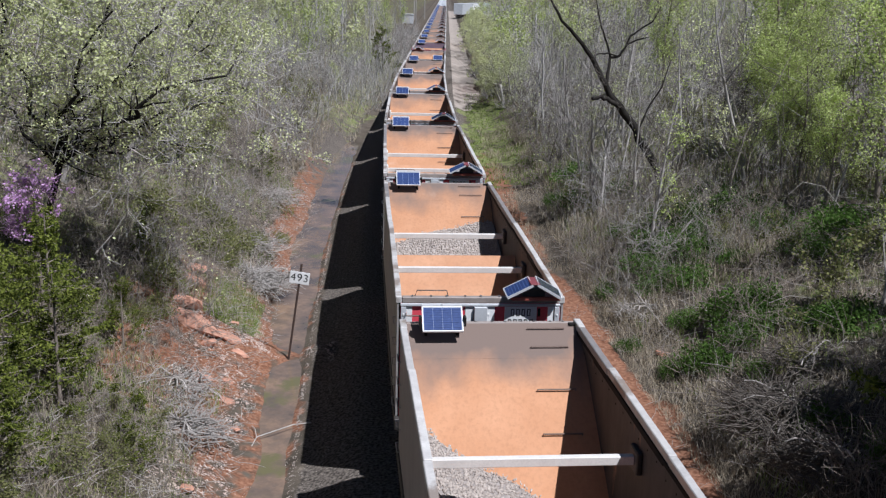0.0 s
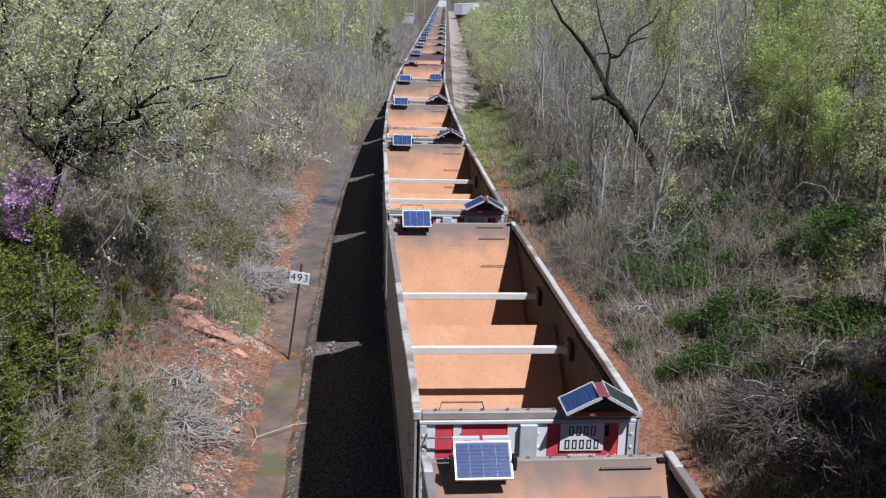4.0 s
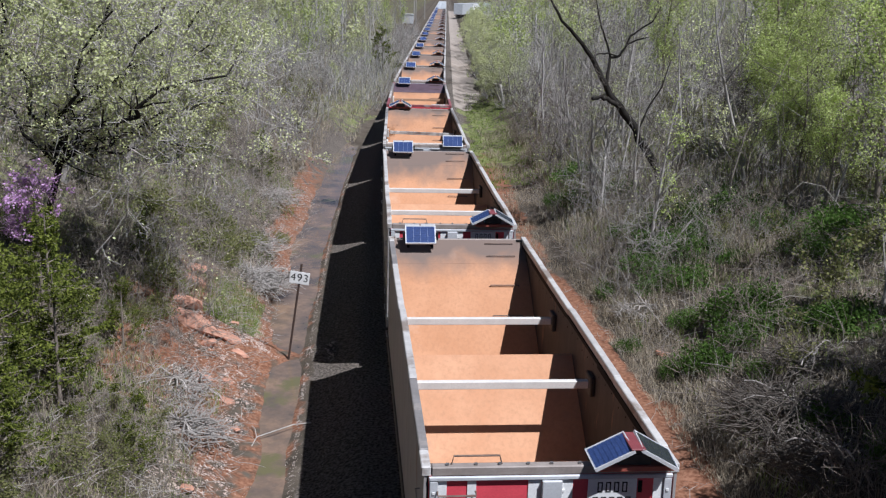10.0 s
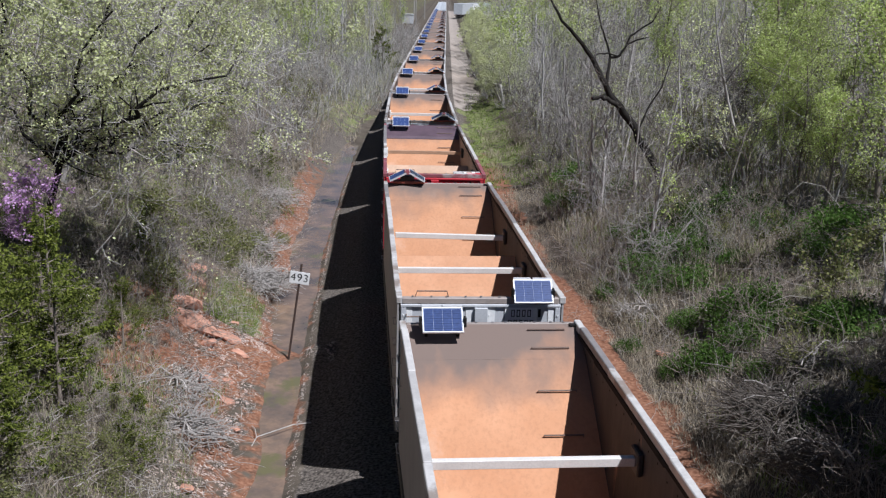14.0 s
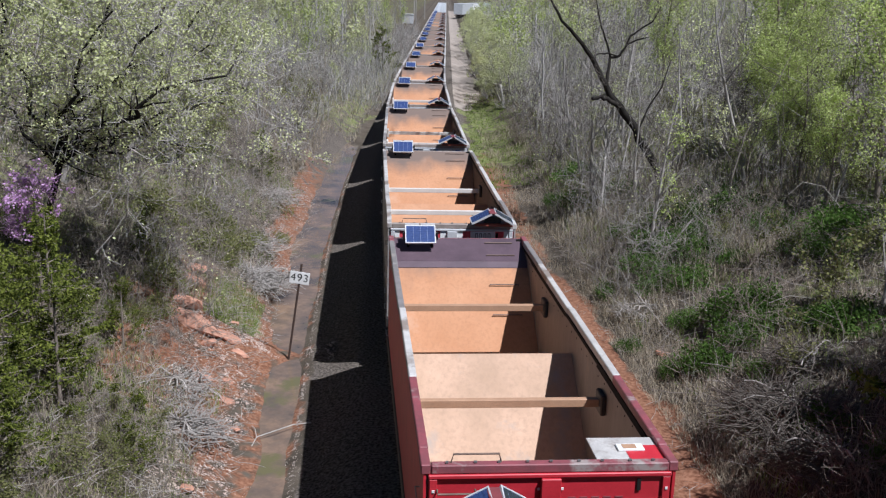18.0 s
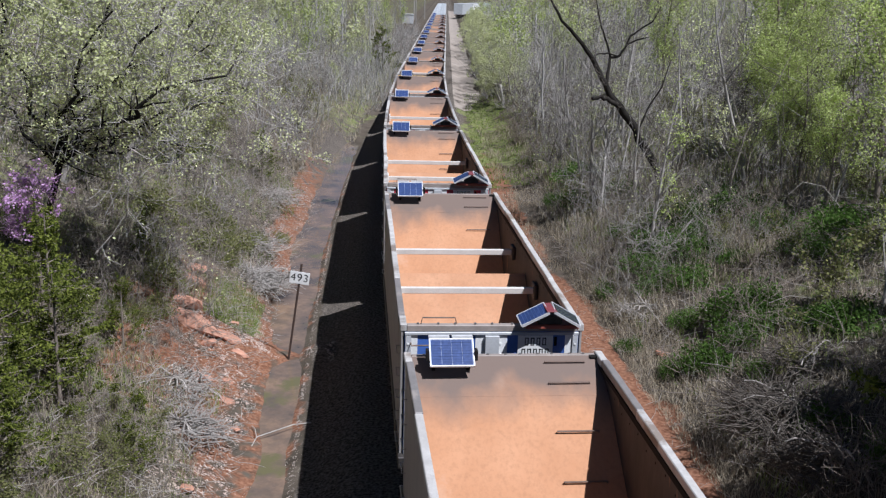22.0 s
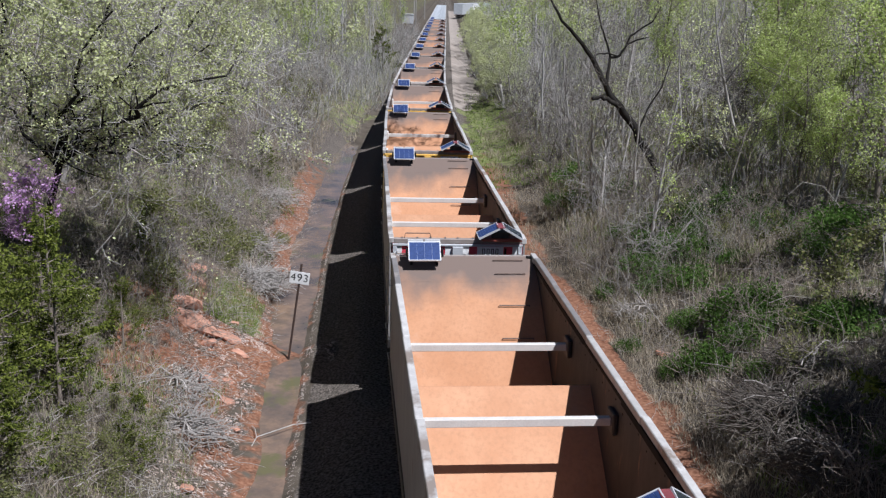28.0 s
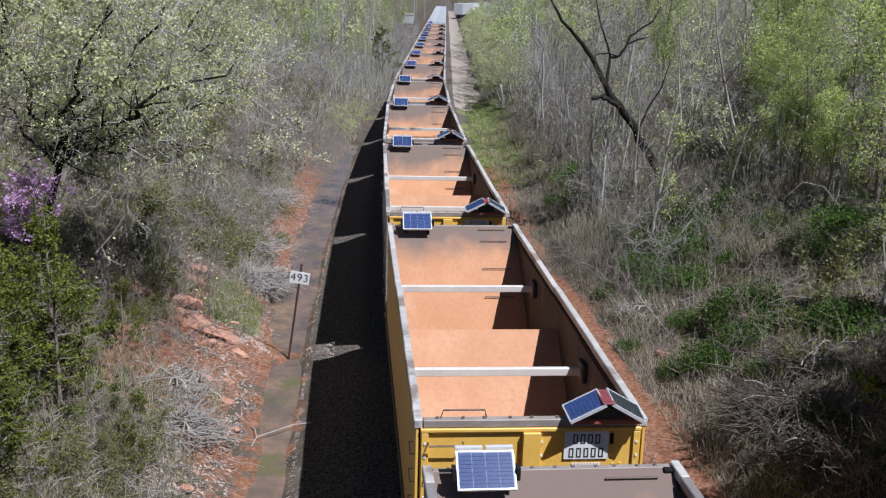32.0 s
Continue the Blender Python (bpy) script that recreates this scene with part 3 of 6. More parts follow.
    if style["paint"] == "solid_red":
        for k in range(4):
            part("mark", shared("mark_big", boxes((-0.085, 0.085, f + 0.01, f + 0.019, -0.075, 0.075)), WHITE), WHITE, car).matrix_basis = pose(0.7 + 0.2 * k, 0, TOP - 0.58)
        for k in range(5):
            for r in range(5):
                part("worn_mark", shared("mark_thin", boxes((-0.05, 0.05, f + 0.012, f + 0.019, -0.008, 0.008)), FADED_RED), FADED_RED, car).matrix_basis = pose(0.28 + 0.15 * k, 0, TOP - 0.45 - 0.07 * r)
        plate = part("corner_platform", shared("corner_platform", boxes((0.62, 1.495, f + 0.14, f + 0.85, TOP - 0.06, TOP - 0.03), bevel=0.006), RIM), RIM, car, "small grey plate in the corner")
        part("platform_stain", shared("platform_stain", boxes((1.05, 1.49, f + 0.15, f + 0.6, TOP - 0.029, TOP - 0.025)), RED), RED, plate)
        part("bracket", shared("platform_bracket", boxes((0.95, 1.3, f + 0.42, f + 0.6, TOP - 0.028, TOP + 0.0), bevel=0.006), WHITE), WHITE, plate, "white painted bracket")
        part("slot", shared("platform_slot", boxes((1.02, 1.2, f + 0.45, f + 0.57, TOP + 0.001, TOP + 0.006)), BAR_RUST), BAR_RUST, plate)
    else:
        pl = part("number_plate", shared("number_plate", boxes((0.46, 1.08, f - 0.004, f + 0.006, TOP - 0.58, TOP - 0.17)), WHITE), WHITE, car, "white plate with black marks")
        plate_bars(pl, 0.77, f - 0.004, TOP - 0.28, INK, 0.54, height=0.14)
        for r in range(2):
            for k in range(9):
                part("mark", shared("mark_small", boxes((-0.018, 0.018, f + 0.0, f + 0.007, -0.02, 0.02)), WHITE), WHITE, car).matrix_basis = pose(0.6 + 0.045 * k, 0, TOP - 0.66 - 0.1 * r)
        for k in range(2):
            part("marker_light", shared("marker_light", boxes((-0.018, 0.018, f - 0.01, f + 0.007, -0.018, 0.018)), YELLOW), YELLOW, car, "small amber marker").matrix_basis = pose(1.16 + 0.1 * k, 0, TOP - 0.66)
    part("end_slot", shared("end_slot", boxes((1.1, 1.15, f - 0.003, f + 0.007, TOP - 0.36, TOP - 0.2)), BLACK), BLACK, car)
    # solar panels: one set over the near end, one on the far rim
    if style["near"] == "tent":
        tent(car, 0.98, f - 0.1)
    elif style["near"] == "flat":
        solar_panel(car, 0.98, f - 0.02, TOP + 0.16, 45, 0, wide=0.74, deep=0.5)
        panel_mount(car, 0.98, f - 0.02, TOP + 0.16)
    if style["far"] == "tent":
        tent(car, -0.92, HALF - 0.2)
    else:
        solar_panel(car, -0.9, 5.46, TOP + 0.185, 42, 0, wide=0.7, deep=0.49)
        panel_mount(car, -0.9, 5.46, TOP + 0.185)
    for k in range(9):
        part("bolt", shared("bolt", boxes((-0.018, 0.018, -0.018, 0.018, 0, 0.018)), STEEL), STEEL, car).matrix_basis = pose(-1.3 + 0.325 * k + 0.03 * (k % 2), f + 0.06, TOP + 0.024)
    # running gear
    for y in (-4.6, 4.6):
        truck = part("wheel_truck", shared("wheel_truck", boxes((-1.12, -0.98, -1.05, 1.05, 0.35, 0.6), (0.98, 1.12, -1.05, 1.05, 0.35, 0.6), (-1.1, 1.1, -0.18, 0.18, 0.4, 0.86), bevel=0.02), DARK), DARK, car)
        truck.matrix_basis = pose(0, y, 0)
        for dy in (-0.88, 0.88):
            ws = part("wheelset", shared("wheelset", lambda bm: lathe(lathe(lathe(bm, [(-0.9, 0.08), (0.9, 0.08)], 8), [(-0.82, 0.42), (-0.78, 0.46), (-0.69, 0.45), (-0.68, 0.3)], 18), [(0.68, 0.3), (0.69, 0.45), (0.78, 0.46), (0.82, 0.42)], 18), STEEL), STEEL, truck)
            ws.matrix_basis = pose(0, dy, 0.46)
    part("coupler", shared("coupler", boxes((-0.1, 0.1, -6.5, -5.9, 0.78, 1.0), (-0.16, 0.16, -6.5, -6.32, 0.72, 1.02), bevel=0.02), DARK), DARK, car)
    part("coupler", shared("coupler_far", boxes((-0.1, 0.1, 5.9, 6.49, 0.78, 1.0), (-0.15, 0.15, 6.3, 6.49, 0.73, 1.01), bevel=0.02), DARK), DARK, car)
    part("centre_sill", shared("centre_sill", boxes((-0.2, 0.2, -5.9, 5.9, 0.66, 0.88)), DARK), DARK, car)
    words = {"red": "red and grey ends", "blue": "blue and white ends", "yellow": "yellow paint", "yellow_pale": "a yellow end", "grey": "a pale grey end", "solid_red": "red paint", "brown": "a brown end"}[style["paint"]]
    load = "some ballast inside" if style.get("load") else "rusty inside"
    return tagged(car, "open ballast hopper, %s, %s, %s" % (words, "flat solar panels" if style["near"] == "flat" else "solar panels", load), "hopper car", "cars of the train")


def panel_mount(car, x, y, z):
    """Dark brackets behind and beside a rim panel, and the pale double rail along its top edge."""
    for s in (-1, 1):
        def bar(name, label, material, x0, x1, *rest, to=car):
            ends = sorted((x + s * x0, x + s * x1))
            return part(name, shared("%s_%g_%d" % (label.replace(" ", "_"), x, s), boxes((*ends, *rest)), material), material, to, label)
        bracket = bar("panel_bracket", "black mounting bracket", BLACK, 0.25, 0.3, y + 0.06, y + 0.1, z - 0.32, z + 0.04)
        bar("bracket_foot", "black bracket foot", BLACK, 0.24, 0.3, y + 0.1, y + 0.4, z - 0.3, z - 0.25, to=bracket)
        bar("side_clamp", "black side clamp", BLACK, 0.36, 0.405, y - 0.07, y + 0.07, z - 0.11, z + 0.05)
        bar("mounting_rail", "pale alloy mounting rail", ALLOY, 0.02, 0.35, y + 0.21, y + 0.28, z + 0.165, z + 0.195)


def tent(car, x, y):
    """Two panels leaning together over a corner box."""
    base = part("panel_base", shared("panel_base_%g" % x, boxes((x - 0.42, x + 0.52, y - 0.06, y + 0.3, TOP + 0.0, TOP + 0.07), bevel=0.01), RED_BROWN), RED_BROWN, car, "red-brown base board")
    for s in (-1, 1):
        ang = radians(27 if s < 0 else 30)
        m = Matrix.Translation((x + s * 0.29, y + 0.05, TOP + 0.235)) @ Matrix.Rotation(s * ang, 4, "Y") @ Matrix.Rotation(radians(4), 4, "X")
        solar_panel(car, 0, 0, 0, m, 0, wide=0.54, deep=0.5, cols=8, rows=4, cell=CELL if s < 0 else CELL_DIM_REFLECTION)
    part("ridge_cap", shared("ridge_cap_%g" % x, boxes((x - 0.09, x + 0.09, y - 0.2, y + 0.3, TOP + 0.345, TOP + 0.37), bevel=0.006), MAROON), MAROON, base, "maroon ridge cap")
    part("control_box", shared("control_box_%g" % x, boxes((x - 0.2, x + 0.22, y - 0.02, y + 0.24, TOP + 0.072, TOP + 0.22), bevel=0.01), DARK), DARK, base, "dark control box")
    return base


def gravel_load(car, seed, high, fall, wide, dip):
    """A slope of leftover stones against one side of the far bay."""
    rng = np.random.default_rng(seed)

    def bed(y):
        return np.maximum(np.maximum(np.minimum(CREASE_Z - 0.757 * (CREASE_Y - y), CREASE_Z + 0.42 * (y - CREASE_Y)), RIDGE - 0.767 * y), 1.15)

    def top(x, y):
        return high + fall * (x + 1.46) - dip * np.clip(4.0 - y, 0, None) + 0.05 * np.sin(3 * x + seed) * np.sin(2.3 * y)
    xs, ys = np.linspace(-1.525, wide, 26), np.linspace(0.6, 5.4, 44)
    yy, xx = np.meshgrid(ys, xs, indexing="ij")
    zz = np.maximum(top(xx, yy), bed(yy) - 0.03)
    i = (np.arange(43)[:, None] * 26 + np.arange(25)[None]).ravel()
    heap = part("ballast_slope", raw_mesh("ballast_heap", np.stack([xx, yy, zz], -1).reshape(-1, 3), np.stack([i, i + 1, i + 27, i + 26], 1), STONE, True), None, car, "heap of pale grey ballast")
    x, y = rng.uniform(-1.5, wide - 0.05, 9000), rng.uniform(0.4, 5.3, 9000)
    ok = top(x, y) > bed(y) - 0.04
    x, y = x[ok][:5200], y[ok][:5200]
    at = np.stack([x, y, np.maximum(top(x, y), bed(y)) + 0.005], 1)
    n = len(at)
    octa = np.array([(1, 0, 0), (0, 1, 0), (-1, 0, 0), (0, -1, 0), (0, 0, 1), (0, 0, -1)], float)
    v = at[:, None] + octa[None] * rng.uniform(0.018, 0.042, (n, 6, 1)) * rng.uniform(0.7, 1.3, (n, 1, 3)) + rng.normal(size=(n, 6, 3)) * 0.006
    f = np.array([(0, 1, 4), (1, 2, 4), (2, 3, 4), (3, 0, 4), (1, 0, 5), (2, 1, 5), (3, 2, 5), (0, 3, 5)])
    tagged(part("loose_ballast", raw_mesh("loose_ballast", v.reshape(-1, 3), (np.arange(n)[:, None, None] * 6 + f[None]).reshape(-1, 3), LOOSE_STONE), None, heap), kind="stuff")
    return heap


STYLES = {3: ("grey", "flat", "tent"), 4: ("solid_red", "", "flat"), 6: ("blue", "tent", "flat"), 10: ("yellow", "tent", "flat"), 11: ("yellow_pale", "tent", "flat"), 12: ("brown", "tent", "flat"), 16: ("grey", "tent", "flat"), 19: ("brown", "tent", "flat")}
CARS = []
for k in range(-3, 22):
    paint, near, far = STYLES.get(k, ("red", "tent", "flat"))
    st = dict(paint=paint, near=near, far=far, seed=k + 5, load=k in (-3, -2), bent=k == 3, reach=2.48 if k in (4, 10, 11) else 1.66)
    c = make_car(st)
    if st["load"]:
        gravel_load(c, k + 10, *((2.53, -0.42, 1.4, 0.06) if k == -3 else (2.35, 0.15, 1.5, 0.22)))
    CARS.append((k, c))


def make_blue_car():
    """The long pale blue covered cars at the train's far end."""
    car = new("covered_freight_car")
    part("car_body", shared("blue_body", boxes((-1.55, 1.55, -6.1, 6.1, 1.1, 3.6), bevel=0.05), PALE_BLUE), PALE_BLUE, car)
    for k in range(7):
        part("roof_rib", shared("blue_rib", boxes((-1.56, 1.56, -0.05, 0.05, 3.6, 3.66), bevel=0.01), GREY), GREY, car).matrix_basis = pose(0, -5.4 + 1.8 * k, 0)
    for s in (-1, 1):
        part("roof_edge", shared("blue_edge_%d" % s, boxes((s * 1.5 - 0.06, s * 1.5 + 0.06, -6.1, 6.1, 3.602, 3.72), bevel=0.01), RIM), RIM, car)
    for y in (-4.6, 4.6):
        truck = part("wheel_truck", shared("wheel_truck", boxes(), DARK), DARK, car)
        truck.matrix_basis = pose(0, y, 0)
        for dy in (-0.88, 0.88):
            part("wheelset", shared("wheelset", boxes(), STEEL), STEEL, truck).matrix_basis = pose(0, dy, 0.46)
    part("coupler", shared("coupler", boxes(), DARK), DARK, car)
    part("coupler", shared("coupler_far", boxes(), DARK), DARK, car)
    return tagged(car, "pale blue covered freight car at the end of the train", "freight car", "covered cars of the train")


first_blue = make_blue_car()
CARS.append((22, first_blue))
for k in range(23, 34):
    CARS.append((k, copy_thing(first_blue, Matrix())))


# ---- plants: branches as tubes, leaves as small blades ----
GREY_BARK = bark("grey_bark", (0.25, 0.23, 0.21), (0.45, 0.42, 0.385))
THICKET_BARK = bark("thicket_bark", (0.16, 0.15, 0.14), (0.34, 0.32, 0.295))
BRUSH_BARK = bark("dull_brush_stem", (0.2, 0.172, 0.148), (0.38, 0.335, 0.29))
LIMB_BARK = bark("grey_brown_bark", (0.09, 0.078, 0.066), (0.2, 0.175, 0.15))
DARK_BARK = bark("dark_bark", (0.017, 0.015, 0.013), (0.042, 0.036, 0.031))
TAN_STEM = bark("pale_dead_stem", (0.24, 0.215, 0.19), (0.43, 0.395, 0.355))
BROWN_STEM = bark("brown_stem", (0.16, 0.13, 0.105), (0.3, 0.255, 0.21))
PALE_LEAF = foliage("pale_spring_leaf", (0.36, 0.395, 0.165), (0.69, 0.7, 0.4))
FAR_BARK = bark("pale_grey_bark", (0.27, 0.255, 0.235), (0.44, 0.42, 0.39))
LIME_LEAF = foliage("lime_leaf", (0.34, 0.42, 0.11), (0.55, 0.61, 0.25), 0.45)
OLIVE_LEAF = foliage("olive_leaf", (0.13, 0.145, 0.05), (0.29, 0.29, 0.12))
GREEN_LEAF = foliage("ivy_leaf", (0.05, 0.095, 0.02), (0.135, 0.225, 0.055), 0.38)
CEDAR_LEAF = foliage("cedar_spray", (0.018, 0.03, 0.007), (0.185, 0.21, 0.042), 0.12)
PINK_LEAF = foliage("redbud_blossom", (0.45, 0.24, 0.46), (0.7, 0.46, 0.7))
DRY_LEAF = foliage("dry_grass_blade", (0.26, 0.215, 0.15), (0.46, 0.4, 0.3), 0.2)
GRASS_LEAF = foliage("grass_blade", (0.13, 0.19, 0.045), (0.29, 0.35, 0.11))


def tube_arrays(p0, p1, r0, r1, sides=3):
    """Vertices and quads of straight tapered pieces."""
    p0, p1 = np.asarray(p0, float), np.asarray(p1, float)
    r0, r1 = np.asarray(r0, float), np.asarray(r1, float)
    way = p1 - p0
    way /= np.linalg.norm(way, axis=1, keepdims=True) + 1e-9
    ref = np.where(np.abs(way[:, 2:3]) < 0.9, np.array([[0, 0, 1.0]]), np.array([[1.0, 0, 0]]))
    u = np.cross(way, ref)
    u /= np.linalg.norm(u, axis=1, keepdims=True) + 1e-9
    v = np.cross(u, way)
    n = len(p0)
    a = 2 * np.pi * np.arange(sides) / sides
    ring = np.cos(a)[None, :, None] * u[:, None, :] + np.sin(a)[None, :, None] * v[:, None, :]
    verts = np.concatenate([p0[:, None] + ring * r0[:, None, None], p1[:, None] + ring * r1[:, None, None]], 1).reshape(-1, 3)
    k = np.arange(sides)
    one = np.stack([k, (k + 1) % sides, sides + (k + 1) % sides, sides + k], 1)
    faces = (np.arange(n)[:, None, None] * 2 * sides + one[None]).reshape(-1, 4)
    return verts, faces


def blade_arrays(rng, at, size, flat=0.3, long=1.6):
    """One small pointed blade at each place."""
    n = len(at)
    way = rng.normal(size=(n, 3))
    way[:, 2] = way[:, 2] * (1 - flat) + 0.25
    way /= np.linalg.norm(way, axis=1, keepdims=True)
    side = np.cross(way, rng.normal(size=(n, 3)))
    side /= np.linalg.norm(side, axis=1, keepdims=True) + 1e-9
    s = size * rng.uniform(0.6, 1.35, (n, 1))
    v = np.stack([at - 0.5 * long * s * way, at + 0.5 * s * side + 0.1 * s * way, at + 0.5 * long * s * way, at - 0.5 * s * side + 0.1 * s * way], 1).reshape(-1, 3)
    return v, np.arange(4 * n).reshape(-1, 4)


def grow(rng, height=8.0, radius=0.14, levels=4, spread=0.75, lean=(0, 0, 0), limbs=7, first=0.3, wander=0.22, up=0.12, shrink=0.58, thin=0.006, starts=()):
    """The pieces of a branching plant: (start, end, radius, radius, level). starts: given first limbs, as lists of (x, y, z, radius)."""
    out = []

    def offspring(p, q, way, r, length, level):
        side = np.cross(way, rng.normal(size=3))
        side /= np.linalg.norm(side) + 1e-9
        w = way * (1 - spread) + side * spread * rng.uniform(0.7, 1.2)
        branch(p + (q - p) * rng.uniform(0, 1), w / np.linalg.norm(w), length, max(r, thin), level)

    def branch(p, way, length, r, level):
        n = min(max(2, int(round(length / (0.4 + 0.12 * (levels - level))))), 8 if level < 2 else 3)
        step = length / n
        kids = limbs if level == 0 else max(2, int(limbs * (0.75 if level == 1 else 0.5)))
        kid_at = np.sort(rng.uniform(first if level == 0 else 0.2, 1.0, kids)) * n
        ki = 0
        for i in range(n):
            way = way + rng.normal(size=3) * wander * (0.5 if level == 0 else 1)
            way[2] += up if level else 0.05
            way = way / np.linalg.norm(way)
            q = p + way * step
            ra, rb = r * (1 - 0.75 * i / n), r * (1 - 0.75 * (i + 1) / n)
            out.append((p, q, max(ra, thin), max(rb, thin), level))
            while level < levels and ki < kids and kid_at[ki] <= i + 1:
                ki += 1
                offspring(p, q, way, rb * 0.62, length * shrink * rng.uniform(0.7, 1.15) * (1 - 0.35 * i / n), level + 1)
            p = q

    for line in starts:
        for (a, b) in zip(line, line[1:]):
            p, q = np.array(a[:3], float), np.array(b[:3], float)
            out.append((p, q, a[3], b[3], 1))
            span = np.linalg.norm(q - p)
            for _ in range(int(round(span * limbs))):
                offspring(p, q, (q - p) / span, 0.5 * b[3], height * rng.uniform(0.5, 1.2), 2)
    if not starts:
        branch(np.zeros(3), np.array([lean[0], lean[1], 1.0]) / math.sqrt(1 + lean[0] ** 2 + lean[1] ** 2), height * 0.8, radius, 0)
    return out


def stem_arrays(points, radii, sides=7):
    """One joined tube through the points."""
    pts, radii = np.asarray(points, float), np.asarray(radii, float)
    way = np.gradient(pts, axis=0)
    way /= np.linalg.norm(way, axis=1, keepdims=True) + 1e-9
    u = np.cross(way, np.array([0.3, 1.0, 0.1]))
    u /= np.linalg.norm(u, axis=1, keepdims=True) + 1e-9
    v = np.cross(u, way)
    a = 2 * np.pi * np.arange(sides) / sides
    ring = pts[:, None] + radii[:, None, None] * (np.cos(a)[None, :, None] * u[:, None] + np.sin(a)[None, :, None] * v[:, None])
    n, k = len(pts), np.arange(sides)
    f = np.concatenate([np.stack([i * sides + k, i * sides + (k + 1) % sides, (i + 1) * sides + (k + 1) % sides, (i + 1) * sides + k], 1) for i in range(n - 1)])
    return ring.reshape(-1, 3), f


def twig_points(rng, out, levels, count, jitter):
    """Places on the outer twigs for leaves."""
    fine = [(a, b) for a, b, _, _, lv in out if lv >= levels - 1]
    a, b = np.array([f[0] for f in fine]), np.array([f[1] for f in fine])
    n = max(count // 12, 1)
    i = rng.integers(0, len(fine), n)
    f = rng.uniform(0, 1, (n, 1))
    tufts = a[i] * (1 - f) + b[i] * f
    return tufts[rng.integers(0, n, count)] + rng.normal(size=(count, 3)) * jitter


def plant_kind(seed, leaves=0, size=0.06, jitter=0.05, trunk=None, split=False, **shape):
    """The meshes of one kind of plant, as arrays: trunk, branches, leaves."""
    rng = np.random.default_rng(seed)
    out = grow(rng, **shape)
    main = [s for s in out if s[4] == 0]
    rest = [s for s in out if s[4] > 0]
    if trunk is None:
        trunk = [(*s[0], s[2]) for s in main] + [(*main[-1][1], main[-1][3])]
    thick = [s for s in rest if s[2] > 0.02]
    fine = [s for s in rest if s[2] <= 0.02]
    sets = [tube_arrays(*[np.array([s[k] for s in group]) for k in range(4)], sides=n) for group, n in ((thick, 5), (fine, 3)) if group]
    return {"limbs": stem_arrays([t[:3] for t in trunk], [t[3] for t in trunk]), "twigs": merged(sets if not split else sets[1:]), "boughs": sets[0] if split else None,
            "leaves": blade_arrays(rng, twig_points(rng, out, shape.get("levels", 4), leaves, jitter), size) if leaves else None}


def joined(kind_arrays, poses):
    """Many copies of one set of arrays, in one: poses are (x, y, z, scale, turn)."""
    v, f = kind_arrays
    vs, fs = [], []
    for i, (x, y, z, s, a) in enumerate(poses):
        c, sn = math.cos(a) * s, math.sin(a) * s
        vs.append(np.stack([v[:, 0] * c - v[:, 1] * sn + x, v[:, 0] * sn + v[:, 1] * c + y, v[:, 2] * s + z], 1))
        fs.append(f + i * len(v))
    return np.concatenate(vs), np.concatenate(fs)


def merged(sets):
    vs, fs, n = [], [], 0
    for v, f in sets:
        vs.append(v)
        fs.append(f + n)
        n += len(v)
    return np.concatenate(vs), np.concatenate(fs)


def stand(o, y, sink=0.05):
    """The spot at offset o from the track's centre line, y along it."""
    x = float(track_x(y)) + o
    return x, float(y), float(ground_z(x, y)) - sink


MESHES = {}


def plant(name, kind, key, bark_mat, leaf_mat, m, label, category, group, scale=1.0):
    """A tree or shrub of its own: trunk, twigs, crown."""
    if key not in MESHES:
        MESHES[key] = [raw_mesh("trunk", *kind["limbs"], bark_mat, True), raw_mesh("twigs", *kind["twigs"], GREY_BARK if kind.get("boughs") else bark_mat) if kind["twigs"] else None,
                       raw_mesh("crown", *kind["leaves"], leaf_mat) if kind["leaves"] else None, raw_mesh("boughs", *kind["boughs"], bark_mat) if kind.get("boughs") else None]
    ob = new(name)
    ob.matrix_basis = m @ Matrix.Diagonal((scale, scale, scale, 1))
    for nm, me in zip(("trunk", "branchwork", "crown", "limb_frame"), MESHES[key]):
        if me:
            bit = part(nm, me, None, ob)
            if nm != "trunk":
                tagged(bit, kind="stuff")
    return tagged(ob, label, category, group)


RNG = np.random.default_rng(7)

# broad trees in pale new leaf on the bank, saplings, young trees in bright leaf, brush
BROAD = [plant_kind(11 + i, leaves=10000, size=0.056, jitter=0.14, height=8.0, radius=0.16, levels=4, spread=0.72, limbs=7, first=0.2, up=0.05, wander=0.2, lean=(0.5, -0.05), thin=0.007) for i in range(3)]
SAPLING = [plant_kind(31 + i, leaves=1000, size=0.05, jitter=0.12, height=8.0, radius=0.075, levels=3, spread=0.5, limbs=7, first=0.2, up=0.24, wander=0.12, shrink=0.42, thin=0.009) for i in range(5)]
BARE = [plant_kind(51 + i, height=8.0, radius=0.085, levels=3, spread=0.45, limbs=7, first=0.15, up=0.24, wander=0.13, shrink=0.45, thin=0.01) for i in range(4)]
LIME = [plant_kind(71 + i, leaves=6800, size=0.07, jitter=0.2, height=9.0, radius=0.12, levels=3, spread=0.6, limbs=8, first=0.25, up=0.12, wander=0.18, shrink=0.5, thin=0.01) for i in range(2)]
BRUSH = [plant_kind(91 + i, height=1.7, radius=0.012, levels=3, spread=0.75, limbs=7, first=0.02, up=0.07, wander=0.24, shrink=0.78, thin=0.005) for i in range(4)]
LEAFY = [plant_kind(101 + i, leaves=900, size=0.05, jitter=0.11, height=1.7, radius=0.014, levels=3, spread=0.8, limbs=5, first=0.05, up=0.12, wander=0.3, shrink=0.75, thin=0.007) for i in range(3)]


